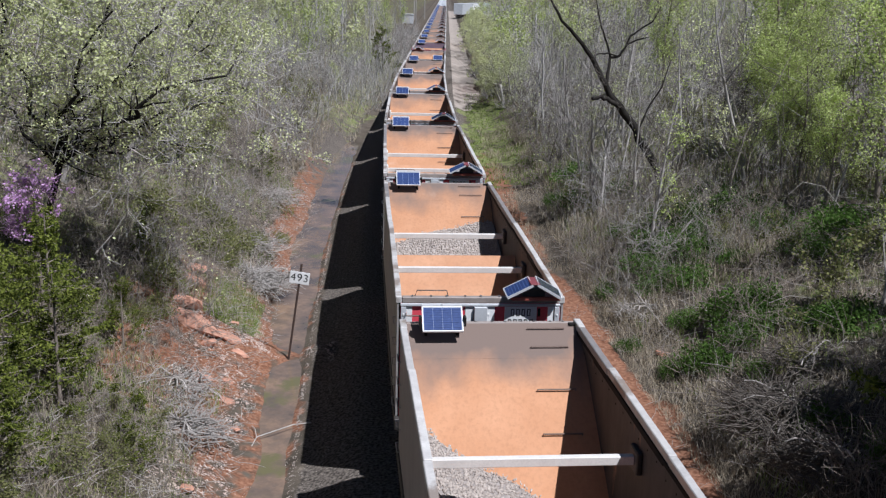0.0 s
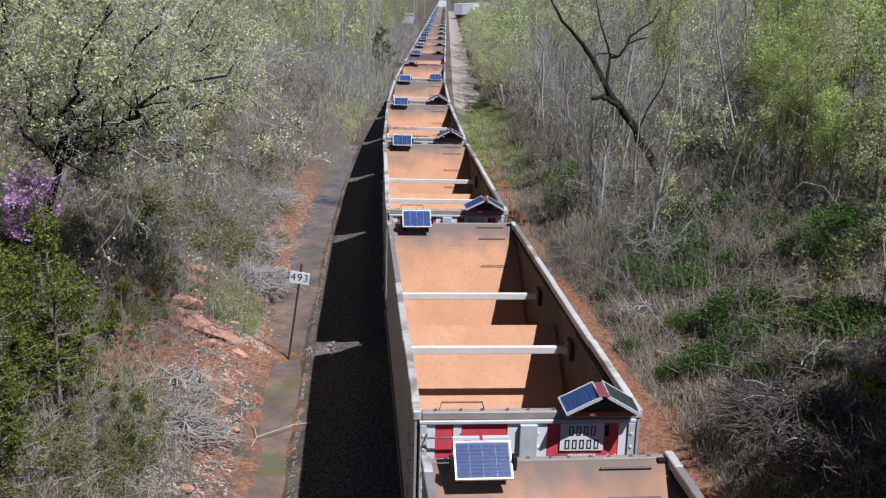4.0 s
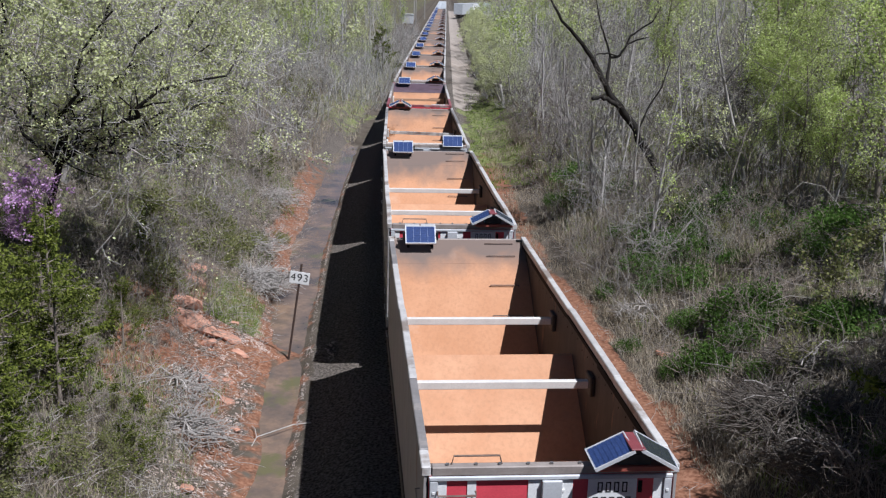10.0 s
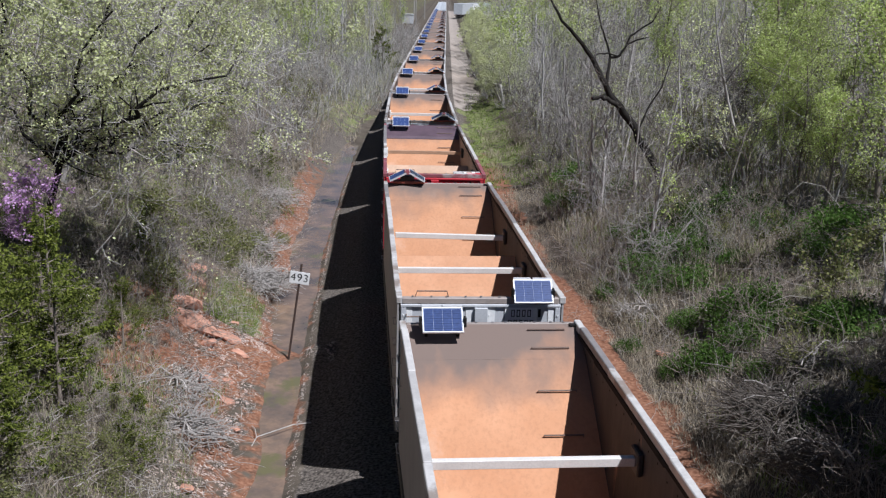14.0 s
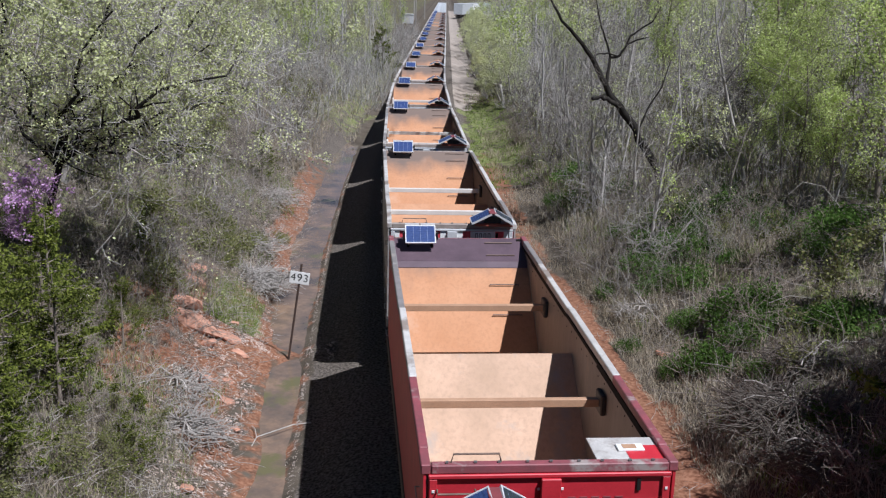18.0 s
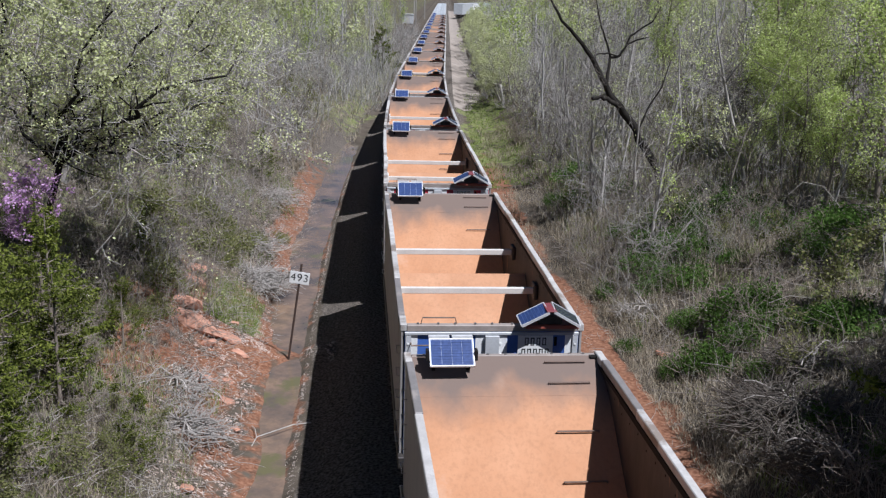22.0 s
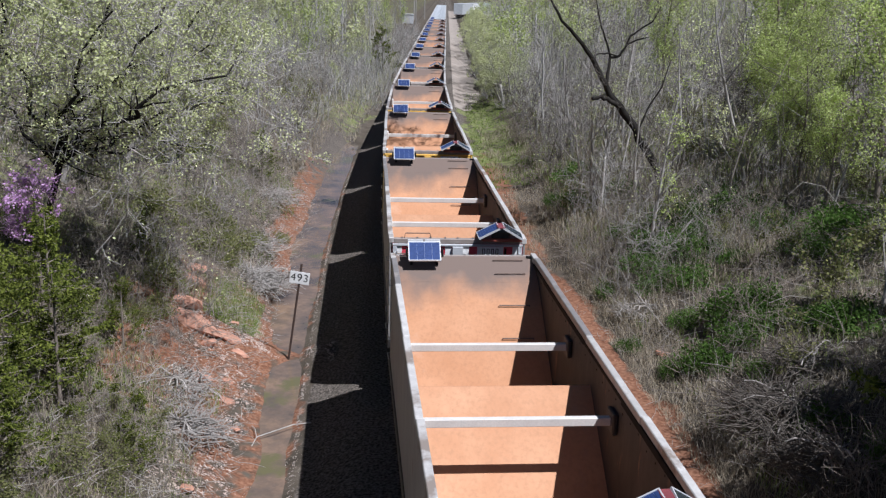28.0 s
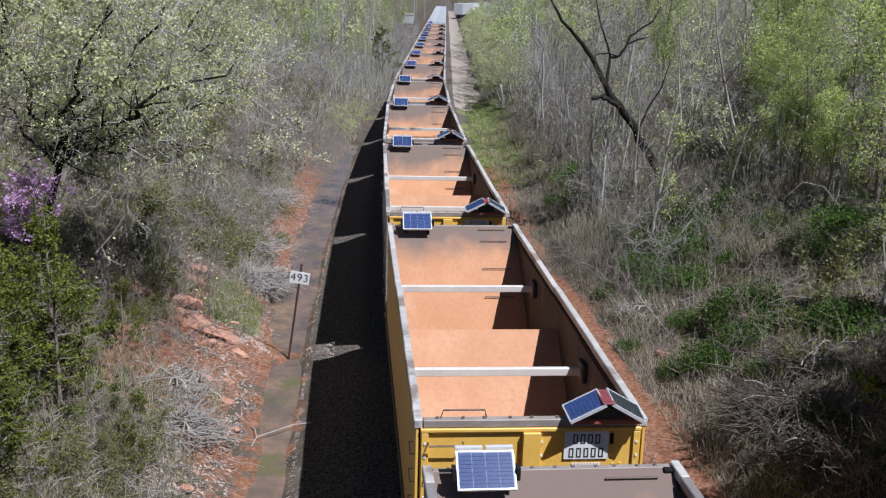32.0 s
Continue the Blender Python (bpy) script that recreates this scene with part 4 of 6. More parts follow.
def spreading_tree():
    """The near tree whose limbs reach out over the ditch."""
    x, y, z = stand(-10.0, 24.0, 0.2)
    trunk = [(0, 0, 0, 0.1), (0.15, 0, 1.6, 0.085), (0.55, 0, 2.9, 0.075), (0.75, 0, 3.5, 0.055)]
    top = (0.6, 0, 3.0)
    reach = [[(*top, 0.13), (2.0, -0.4, 4.0, 0.1), (4.0, -0.6, 4.9, 0.07), (6.3, -0.4, 5.5, 0.025)],
             [(*top, 0.11), (2.4, 0.6, 3.6, 0.08), (4.4, 0.9, 4.3, 0.05), (5.9, 1.0, 4.5, 0.02)],
             [(*top, 0.12), (1.6, -0.2, 4.6, 0.09), (3.1, 0.3, 5.9, 0.06), (4.4, 0.4, 7.0, 0.025)],
             [(*top, 0.12), (1.0, 0.6, 4.8, 0.09), (2.0, 0.9, 6.6, 0.06), (2.8, 0.9, 8.2, 0.025)],
             [(*top, 0.1), (0.3, -0.6, 4.6, 0.08), (-0.3, -1.0, 6.4, 0.05), (-0.4, -1.2, 8.0, 0.02)],
             [(*top, 0.08), (-1.0, 0.4, 4.2, 0.06), (-2.2, 0.6, 5.6, 0.03)],
             [(*top, 0.09), (1.8, 0.9, 3.9, 0.07), (3.4, 1.6, 5.0, 0.05), (5.0, 1.8, 6.2, 0.02)],
             [(*top, 0.09), (1.2, -0.8, 4.2, 0.07), (2.4, -1.4, 5.6, 0.05), (3.4, -1.6, 7.2, 0.02)],
             [(*top, 0.08), (2.0, 0.2, 3.3, 0.06), (3.6, 0.2, 3.6, 0.04), (5.4, 0.1, 3.5, 0.02)],
             [(*top, 0.09), (2.3, 1.4, 3.6, 0.07), (4.3, 2.6, 4.4, 0.05), (6.2, 3.4, 4.9, 0.02)],
             [(*top, 0.09), (1.6, 1.6, 4.6, 0.07), (3.4, 3.0, 6.0, 0.05), (5.2, 3.8, 7.0, 0.02)]]
    rng = np.random.default_rng(3)

    def bent(line):
        """The same limb with kinks between its joints."""
        out = [line[0]]
        for a, b in zip(line, line[1:]):
            for f in (0.33, 0.67, 1.0):
                p = [u + (v - u) * f for u, v in zip(a, b)]
                out.append((*(np.array(p[:3]) + rng.normal(size=3) * 0.15), p[3]))
        return out
    reach = [bent([(0.8 * a, b, c, 0.6 * r) for a, b, c, r in line]) for line in reach]
    for line in list(reach):
        for k in (3, 5, 7):
            if k < len(line) - 1:
                a = np.array(line[k][:3])
                w = np.array(line[k + 1][:3]) - a
                w = w / np.linalg.norm(w) + rng.normal(size=3) * 0.5 + np.array([0.1, 0, 0.25])
                w = w / np.linalg.norm(w)
                long = rng.uniform(1.3, 2.6)
                reach.append(bent([(*a, 0.55 * line[k][3]), (*(a + w * long * 0.5), 0.35 * line[k][3]), (*(a + w * long), 0.008)]))
    k = plant_kind(12, leaves=50000, size=0.037, jitter=0.08, split=True, trunk=trunk, starts=reach, height=1.25, levels=4, limbs=3.8, spread=0.66, wander=0.24, up=0.08, shrink=0.64, thin=0.009)
    v = k["leaves"][0].reshape(-1, 4, 3)
    v = v[rng.uniform(0, 1, len(v)) < np.clip(0.35 + 0.35 * (v[:, 0, 2] - 2.8), 0.3, 1)]
    k["leaves"] = v.reshape(-1, 3), np.arange(4 * len(v)).reshape(-1, 4)
    return plant("broad_tree", k, "spreading", DARK_BARK, PALE_LEAF, pose(x, y, z), "spreading tree with dark limbs and pale new leaves", "tree", "pale green trees on the bank")


spreading_tree()
for o, y, s, a, v in ((-11.5, 31, 1.0, 0.2, 1), (-13.5, 21, 1.0, -0.3, 2), (-11.0, 37, 0.95, 0.1, 0), (-16, 27, 1.25, 0.4, 1), (-10.5, 43, 0.75, 0.3, 2), (-14, 50, 0.95, 0.1, 0), (-17, 38, 1.15, 0.0, 2), (-19, 58, 1.1, 1.0, 1), (-20, 31, 1.3, 0.2, 0), (-12, 62, 0.8, 0.4, 1)):
    plant("broad_tree", BROAD[v], "broad%d" % v, GREY_BARK, PALE_LEAF, pose(*stand(o, y), 0, 0, math.degrees(a)), "spreading tree coming into pale green leaf", "tree", "pale green trees on the bank", s)


def sapling(o, y, low=0.55, high=1.1, bare=0.5):
    m = pose(*stand(o, y), RNG.uniform(-7, 7), RNG.uniform(-7, 7), RNG.uniform(0, 360))
    s = float(RNG.uniform(low, high))
    if RNG.uniform() < (0.85 if y > 50 and o > 0 else bare):
        v = int(RNG.integers(0, 4))
        return plant("bare_sapling", BARE[v], "bare%d" % v, GREY_BARK, None, m, "slender grey leafless sapling on the bank", "tree", "bare saplings", s)
    v = int(RNG.integers(0, 5))
    return plant("budding_sapling", SAPLING[v], "sapling%d" % v, GREY_BARK, LIME_LEAF if v == 3 else PALE_LEAF, m, "slender sapling with sparse light green buds", "tree", "budding saplings", s)


for y in np.arange(33, 92, 1.5):
    for _ in range(2):
        sapling(7.2 + 17 * RNG.uniform() ** 1.4, y + RNG.uniform(-1, 1))
for i in range(26):
    sapling(RNG.uniform(-20, -8.5), RNG.uniform(38, 90), 0.45, 0.9)
for i in range(12):
    sapling(RNG.uniform(10.5, 20), RNG.uniform(19, 33), 0.5, 0.9)
for o, y, s in ((14.5, 33, 0.95), (19, 40, 1.1), (22, 35, 1.2), (17, 50, 1.0), (26, 48, 1.2), (21, 58, 1.1), (29, 42, 1.3), (13.5, 27, 0.75), (17, 29, 0.9), (24, 42, 1.1), (14, 60, 0.9), (10.5, 11.5, 0.85), (11.5, 14.5, 0.9), (12.5, 17.5, 0.9), (13.5, 13, 1.0), (16, 38, 0.75), (18.5, 33, 0.8), (14.5, 42, 0.7), (12.9, 33, 0.5), (13.8, 37.5, 0.6), (11.0, 13, 1.1), (12.0, 16, 1.0), (12.9, 18.3, 0.9), (11.2, 14.8, 0.7), (12.3, 16.6, 0.95), (12.6, 14.2, 1.1), (13.5, 38.5, 0.6), (15, 43.5, 0.7), (12.2, 37, 0.45), (17.5, 47.5, 0.8), (14.2, 41, 0.6)):
    v = int(RNG.integers(0, 2))
    # those with y under 22 stand out of view, added to shade the bank
    near = y < 22
    plant("green_tree" if near else "lime_tree", LIME[v], "lime%d%d" % (v, near), BROWN_STEM, GREEN_LEAF if near else LIME_LEAF, pose(*stand(o, y), 0, 0, RNG.uniform(0, 360)), "unseen green tree added to shade the right bank" if near else "young tree in bright yellow-green leaf", "tree", "green trees near the bridge" if near else "yellow-green trees", s)


def leaning_tree():
    """The black half-dead tree that leans over the line."""
    x, y, z = stand(10.05, 42, 0.25)
    ob = new("leaning_tree")
    ob.matrix_basis = pose(x, y, z)
    trunk = [(0.2, 0.1, -0.3, 0.3), (-0.43, 0, 1.04, 0.26), (-1.19, -0.1, 2.21, 0.24), (-1.92, -0.2, 3.24, 0.23), (-2.53, -0.3, 3.93, 0.2), (-2.89, -0.3, 4.62, 0.17), (-3.38, -0.4, 5.4, 0.15), (-4.09, -0.5, 6.29, 0.11), (-4.67, -0.6, 6.84, 0.085), (-5.14, -0.7, 7.6, 0.06), (-5.6, -0.5, 8.8, 0.05), (-6.6, 0.2, 9.8, 0.04), (-7.9, 1.2, 10.4, 0.025)]

    def limb(points):
        p = np.array([q[:3] for q in points])
        r = np.array([q[3] for q in points]) * 0.68
        u = np.linspace(0, len(p) - 1, 3 * len(p) - 2)
        k = np.arange(len(p))
        q = np.stack([np.interp(u, k, p[:, c]) for c in range(3)], 1)
        q[1:-1] += np.random.default_rng(len(p)).normal(size=(len(u) - 2, 3)) * 0.25 * np.interp(u, k, r)[1:-1, None]
        return stem_arrays(q, np.interp(u, k, r), 9)
    part("trunk", raw_mesh("trunk", *limb(trunk), DARK_BARK, True), None, ob)
    for pts in ([(-2.05, -0.2, 3.4, 0.16), (-2.52, -0.5, 3.75, 0.14), (-2.98, -0.6, 3.9, 0.12), (-3.3, -0.7, 3.82, 0.11)],
                [(-2.7, -0.3, 4.4, 0.1), (-2.58, 0, 5.4, 0.085), (-2.2, 0, 5.51, 0.08), (-1.93, 0.1, 5.96, 0.07), (-1.83, 0.1, 6.29, 0.06), (-1.39, 0.2, 6.58, 0.05), (-0.95, 0.2, 6.88, 0.045), (-0.65, 0.2, 7.5, 0.025)],
                [(-2.56, 0, 5.4, 0.07), (-2.82, 0, 6.17, 0.06), (-3.1, 0, 6.84, 0.045), (-3.28, 0, 7.7, 0.02)],
                [(-3.3, -0.4, 5.24, 0.06), (-3.2, -0.3, 5.56, 0.05), (-2.7, -0.1, 5.6, 0.05), (-2.25, 0, 5.48, 0.04)],
                [(-1.93, 0.1, 5.96, 0.06), (-1.48, 0.1, 6.17, 0.05), (-1.08, 0.1, 6.27, 0.03)],
                [(-1.3, -0.1, 2.4, 0.08), (-0.9, 0.1, 3.4, 0.06), (-0.4, 0.1, 4.3, 0.045), (-0.1, 0.1, 5.4, 0.02)]):
        part("limb", raw_mesh("limb", *limb(pts), DARK_BARK, True), None, ob)
    k = plant_kind(77, height=3.0, radius=0.03, levels=3, spread=0.7, limbs=6, first=0.1, thin=0.009)
    fine = merged([joined(k["twigs"], [(px, py, pz, 0.62 if pz < 8.8 else 0.95, a)]) for px, py, pz, a in ((-4.7, -0.6, 6.9, 0), (-0.9, 0.2, 6.9, 1), (-3.1, 0, 6.9, 2), (-1.1, 0.1, 6.2, 4), (-3.5, -0.4, 5.5, 5), (-5.2, -0.7, 7.7, 6), (-5.4, -0.8, 8.3, 2), (-0.4, 0.1, 4.4, 4), (-0.2, 0.1, 5.2, 1), (-2.6, 0, 5.5, 3), (-2.2, 0, 5.6, 6), (-1.9, 0.1, 6.1, 5), (-2.9, 0, 6.3, 1), (-3.2, 0, 7.3, 4), (-3.9, -0.5, 6.1, 2), (-4.4, -0.6, 6.6, 5), (-1.3, 0.2, 6.6, 3), (-0.7, 0.2, 7.3, 0), (-3.0, -0.6, 3.9, 2), (-2.4, -0.3, 4.0, 5), (-1.6, -0.1, 2.9, 1), (-5.0, -0.7, 7.4, 4), (-5.6, -0.5, 8.9, 0), (-6.2, 0, 9.3, 3), (-6.8, 0.3, 9.7, 1), (-7.3, 0.7, 9.9, 4), (-7.8, 1.1, 10.2, 2), (-6.6, 0.2, 9.6, 5), (-7.6, 1.0, 10.1, 0), (-7.1, 0.6, 9.9, 2), (-6.0, -0.2, 9.2, 5), (-6.4, 0.1, 9.5, 2), (-8.0, 1.3, 10.3, 3), (-7.4, 0.8, 10.0, 5), (-5.8, -0.3, 9.0, 3))])
    tagged(part("branchwork", raw_mesh("branchwork", *fine, LIMB_BARK), None, ob), kind="stuff")
    return tagged(ob, "black half-dead tree leaning over the brush", "tree")


leaning_tree()

EDGE = np.random.default_rng(97)
for y in np.arange(84, 200, 3.2):
    o, v, s = 6.3 + 1.6 * EDGE.uniform() + 0.016 * (y - 84), int(EDGE.integers(0, 3)), float(EDGE.uniform(0.5, 0.85))
    plant("broad_tree", BROAD[v], "broad%d" % v, GREY_BARK, PALE_LEAF, pose(*stand(o, y), 0, 0, EDGE.uniform(130, 230)), "grey tree in thin leaf leaning over the path", "tree", "trees along the path", s)


# redbud, cedars and leafy shrubs that stand out, and unseen cedars added for shade
REDBUD = plant_kind(201, leaves=2300, size=0.042, jitter=0.05, height=3.5, radius=0.045, levels=3, spread=0.95, limbs=9, first=0.8, up=-0.04, wander=0.2, thin=0.006)
plant("redbud_tree", REDBUD, "redbud", BROWN_STEM, PINK_LEAF, pose(*stand(-9.7, 22.4), 0, 0, 20), "small redbud tree in purple-pink blossom", "tree", "redbuds", 1.05)
plant("redbud_tree", REDBUD, "redbud", BROWN_STEM, PINK_LEAF, pose(*stand(-13.5, 27), 0, 0, 200), "small redbud tree in purple-pink blossom", "tree", "redbuds", 1.1)
plant("redbud_tree", REDBUD, "redbud", BROWN_STEM, PINK_LEAF, pose(*stand(15.5, 33), 0, 0, 100), "small redbud tree in purple-pink blossom", "tree", "redbuds", 0.8)


def cedar_kind(seed, height=3.6):
    """A conifer: tiers of drooping sprays round a stem."""
    rng = np.random.default_rng(seed)
    segs, leaf = [], []
    for i in range(32):
        z = height * (0.06 + 0.9 * (i / 32) ** 0.9)
        reach = (height - z) * 0.36 * rng.uniform(0.7, 1.25) + 0.12
        a = rng.uniform(0, 2 * np.pi)
        p = np.array([0, 0, z])
        q = p + reach * np.array([math.cos(a), math.sin(a), rng.uniform(0.05, 0.45)])
        segs.append((p, q, 0.02, 0.006))
        for _ in range(4 + int(4 * reach)):
            c = p + (q - p) * rng.uniform(0.35, 1.1) + rng.normal(size=3) * 0.1
            n = int(rng.uniform(24, 46))
            w = (q - p) / (np.linalg.norm(q - p) + 1e-9) + np.array([0, 0, 0.35])
            f = rng.uniform(-0.5, 1, (n, 1))
            leaf.append(c + w * f * 0.13 + rng.normal(size=(n, 3)) * np.array([0.05, 0.05, 0.035]) * (1.1 - 0.5 * f))
    k = {}
    k["limbs"] = tube_arrays([(0, 0, -0.1), (0, 0, height * 0.5)], [(0, 0, height * 0.5), (0, 0, height)], [0.07, 0.04], [0.04, 0.01], 6)
    k["twigs"] = tube_arrays(*[np.array([s[c] for s in segs]) for c in range(4)], sides=3)
    k["leaves"] = blade_arrays(rng, np.concatenate(leaf), 0.03, 0.2, 2.6)
    return k


CEDAR = [cedar_kind(301), cedar_kind(302)]
# those scaled 2 and over are out of view, added for shade
for o, y, s in ((-8.9, 17.5, 0.9), (-9.6, 19.0, 0.85), (-9.2, 16.0, 0.9), (-10.3, 17.0, 0.9), (-8.2, 15.2, 0.75), (-7.9, 23.0, 0.5), (-6.7, 18.6, 0.42), (-6.6, 18.0, 0.3), (-7.3, 47, 0.7), (-9.5, 40, 0.9), (-12, 64, 1.3), (-5.5, 118, 1.5), (-8.5, 29, 0.5), (14, 22, 1.0), (12.5, 19.5, 0.9), (9.6, 10.5, 2.3), (10.6, 13.0, 2.4), (11.6, 15.8, 2.4), (12.6, 18.6, 2.3), (13.6, 21.4, 2.1), (10.2, 8.0, 2.3), (9.9, 17.2, 0.6), (9.2, 15.6, 0.55), (8.0, 10.6, 2.2), (8.2, 12.9, 2.2), (8.9, 15.0, 2.2), (11.0, 17.2, 2.0), (-8.7, 20.2, 0.95), (-9.3, 21.6, 0.8), (-8.2, 18.8, 0.8), (-9.9, 19.6, 0.85)):
    v = int(RNG.integers(0, 2))
    plant("cedar_bush", CEDAR[v], "cedar%d" % v, BROWN_STEM, CEDAR_LEAF, pose(*stand(o, y), 0, 0, RNG.uniform(0, 360)), "dark yellowish-green cedar bush on the bank, tallest ones unseen shade casters", "bush", "cedars", s)


def mound_kind(seed, n=2300, size=0.046):
    """A low heap of climbing leaves over stems."""
    rng = np.random.default_rng(seed)
    d = rng.normal(size=(n, 3))
    d /= np.linalg.norm(d, axis=1, keepdims=True)
    d[:, 2] = np.abs(d[:, 2])
    bump = 0.75 + 0.3 * np.sin(3 * d[:, 0] + seed) * np.cos(4 * d[:, 1]) + rng.normal(size=n) * 0.16
    at = d * bump[:, None] * np.array([1.0, 1.0, 0.75])
    k = {}
    a = rng.normal(size=(26, 3)) * np.array([0.5, 0.5, 0.1])
    b = a + rng.normal(size=(26, 3)) * np.array([0.4, 0.4, 0.3]) + np.array([0, 0, 0.5])
    k["limbs"] = tube_arrays(a, b, np.full(26, 0.012), np.full(26, 0.006), 4)
    k["twigs"] = None
    k["leaves"] = blade_arrays(rng, at, size, 0.3, 2.2)
    return k


MOUND = [mound_kind(401), mound_kind(402), mound_kind(403)]
for i in range(30):
    y = RNG.uniform(15, 38)
    o = RNG.uniform(7.0, 12.5)
    v = int(RNG.integers(0, 3))
    plant("ivy_clump", MOUND[v], "mound%d" % v, BROWN_STEM, GREEN_LEAF, pose(*stand(o, y), 0, 0, RNG.uniform(0, 360)), "low clump of fresh green climbing leaves", "bush", "green clumps on the bank", float(RNG.uniform(0.5, 1.25)))
for o, y in ((8.3, 42.5), (8.9, 35.6), (8.0, 37.5), (7.6, 36.2), (8.9, 32.2), (7.2, 31.8), (7.8, 30.5), (8.3, 27.2), (7.3, 25.0), (9.7, 25.2), (11.0, 36.8), (8.6, 34.0)):
    for n in range(2):
        v = int(RNG.integers(0, 3))
        plant("ivy_clump", MOUND[v], "mound%d" % v, BROWN_STEM, GREEN_LEAF, pose(*stand(o + RNG.uniform(-0.7, 0.7), y + RNG.uniform(-1, 1)), 0, 0, RNG.uniform(0, 360)), "low clump of fresh green climbing leaves", "bush", "green clumps on the bank", float(RNG.uniform(0.5, 0.95)))
for o, y, s in ((5.5, 27.8, 0.45), (-7.6, 33.5, 1.0), (-6.9, 35, 0.8), (-6.5, 36.8, 0.7), (-5.7, 39.5, 0.5), (-8.3, 36, 1.0), (7.0, 44, 1.0), (6.3, 46, 0.7), (7.5, 47.5, 1.2), (5.9, 32.5, 0.6), (6.0, 25.5, 0.5), (-6.9, 33, 0.55), (-8.0, 27.5, 0.85), (-7.5, 36, 0.8), (-9.4, 33, 0.9)):
    plant("ivy_clump", MOUND[1], "mound1o" if o < 0 else "mound1", BROWN_STEM, OLIVE_LEAF if o < 0 else GREEN_LEAF, pose(*stand(o, y), 0, 0, RNG.uniform(0, 360)), "low clump of olive leaves" if o < 0 else "low clump of fresh green climbing leaves", "bush", "green clumps on the bank", s)


# ---- undergrowth, dry grass, litter and far woods ----
def scatter(count, o0, o1, y0, y1, s0, s1, sink=0.05, keep=None):
    rows = []
    while len(rows) < count:
        o, y = RNG.uniform(o0, o1), y0 + (y1 - y0) * RNG.uniform() ** 1.3
        if keep and not keep(o, y):
            continue
        rows.append((*stand(o, y, sink), RNG.uniform(s0, s1), RNG.uniform(0, 6.28)))
    return rows


def stuff(name, sets, material, label, category):
    return tagged(new(name, raw_mesh(name, *merged(sets), material)), label, category, kind="stuff")


def open_left(o, y):
    return not (o > -8.2 and 16 < y < 31 and smooth_noise(0.8 * o, 0.5 * y) > 0.05)


def brush_sets(kinds, rows, what):
    out = []
    for i, k in enumerate(kinds):
        mine = rows[i::len(kinds)]
        for w in what:
            out.append(joined(k[w], mine))
    return out


left_rows = scatter(200, -19, -6.1, 11, 75, 0.45, 1.15, keep=open_left)
right_rows = scatter(150, 5.4, 20, 10, 75, 0.5, 1.2, keep=lambda o, y: o > 5.9 or y > 34)
stuff("brush_left_bank", brush_sets(BRUSH, left_rows, ("limbs", "twigs")), BRUSH_BARK, "tangled bare grey brush covering the bank", "undergrowth")
stuff("brush_right_bank", brush_sets(BRUSH, right_rows, ("limbs", "twigs")), BROWN_STEM, "tangled dead pale brush covering the bank", "undergrowth")
leafy_rows = scatter(60, -22, -7, 12, 75, 0.5, 1.2, keep=open_left) + scatter(70, 7, 24, 12, 75, 0.6, 1.3) + scatter(30, -8.8, -6.5, 14, 21, 0.3, 0.6)
stuff("leafy_brush_stems", brush_sets(LEAFY, leafy_rows, ("limbs", "twigs")), BROWN_STEM, "brown stems of leafing brush", "undergrowth")
stuff("leafy_brush_leaves", brush_sets(LEAFY, leafy_rows, ("leaves",)), OLIVE_LEAF, "small olive leaves of the brush", "undergrowth")


def grass_blades(rows, length, width, lean=0.5, seed=0):
    """Long thin blades standing from the ground."""
    rng = np.random.default_rng(seed)
    at = np.array(rows)
    n = len(at)
    a = rng.uniform(0, 6.28, n)
    tip = np.stack([np.cos(a), np.sin(a), np.zeros(n)], 1) * rng.uniform(0.1, lean * 2, (n, 1)) + np.array([0, 0, 1.0])
    tip = tip / np.linalg.norm(tip, axis=1, keepdims=True) * length * rng.uniform(0.5, 1.3, (n, 1))
    side = np.stack([-np.sin(a), np.cos(a), np.zeros(n)], 1) * width
    mid = at + tip * 0.55 + np.array([0, 0, 0.06 * length])
    v = np.stack([at - side, at + side, mid + side * 0.7, mid - side * 0.7, at + tip], 1)
    q = np.arange(n)[:, None] * 5
    f = np.concatenate([q + np.array([[0, 1, 2, 3]]), q + np.array([[3, 2, 4, 4]])])
    v = np.concatenate([v, (v[:, 4:5] + 0.3 * side[:, None])], 1)
    f = np.concatenate([np.arange(n)[:, None] * 6 + np.array([[0, 1, 2, 3]]), np.arange(n)[:, None] * 6 + np.array([[3, 2, 5, 4]])])
    return v.reshape(-1, 3), f


def field(count, o0, o1, y0, y1, keep=None):
    o = RNG.uniform(o0, o1, count * 3)
    y = y0 + (y1 - y0) * RNG.uniform(0, 1, count * 3) ** 1.4
    w = smooth_noise(0.9 * o, 0.7 * y) + 0.5 * smooth_noise(2.3 * o + 4, 2.0 * y)
    if keep:
        pick = keep(o, y, w)
        o, y = o[pick], y[pick]
    o, y = o[:count], y[:count]
    x = track_x(y) + o
    return np.stack([x, y, ground_z(x, y) - 0.02], 1)


def off_outcrop(o, y):
    """Away from the bare clay and rock above the sign."""
    return ((o + 6.45) / 1.0) ** 2 + ((y - 25.4) / 2.6) ** 2 > 1


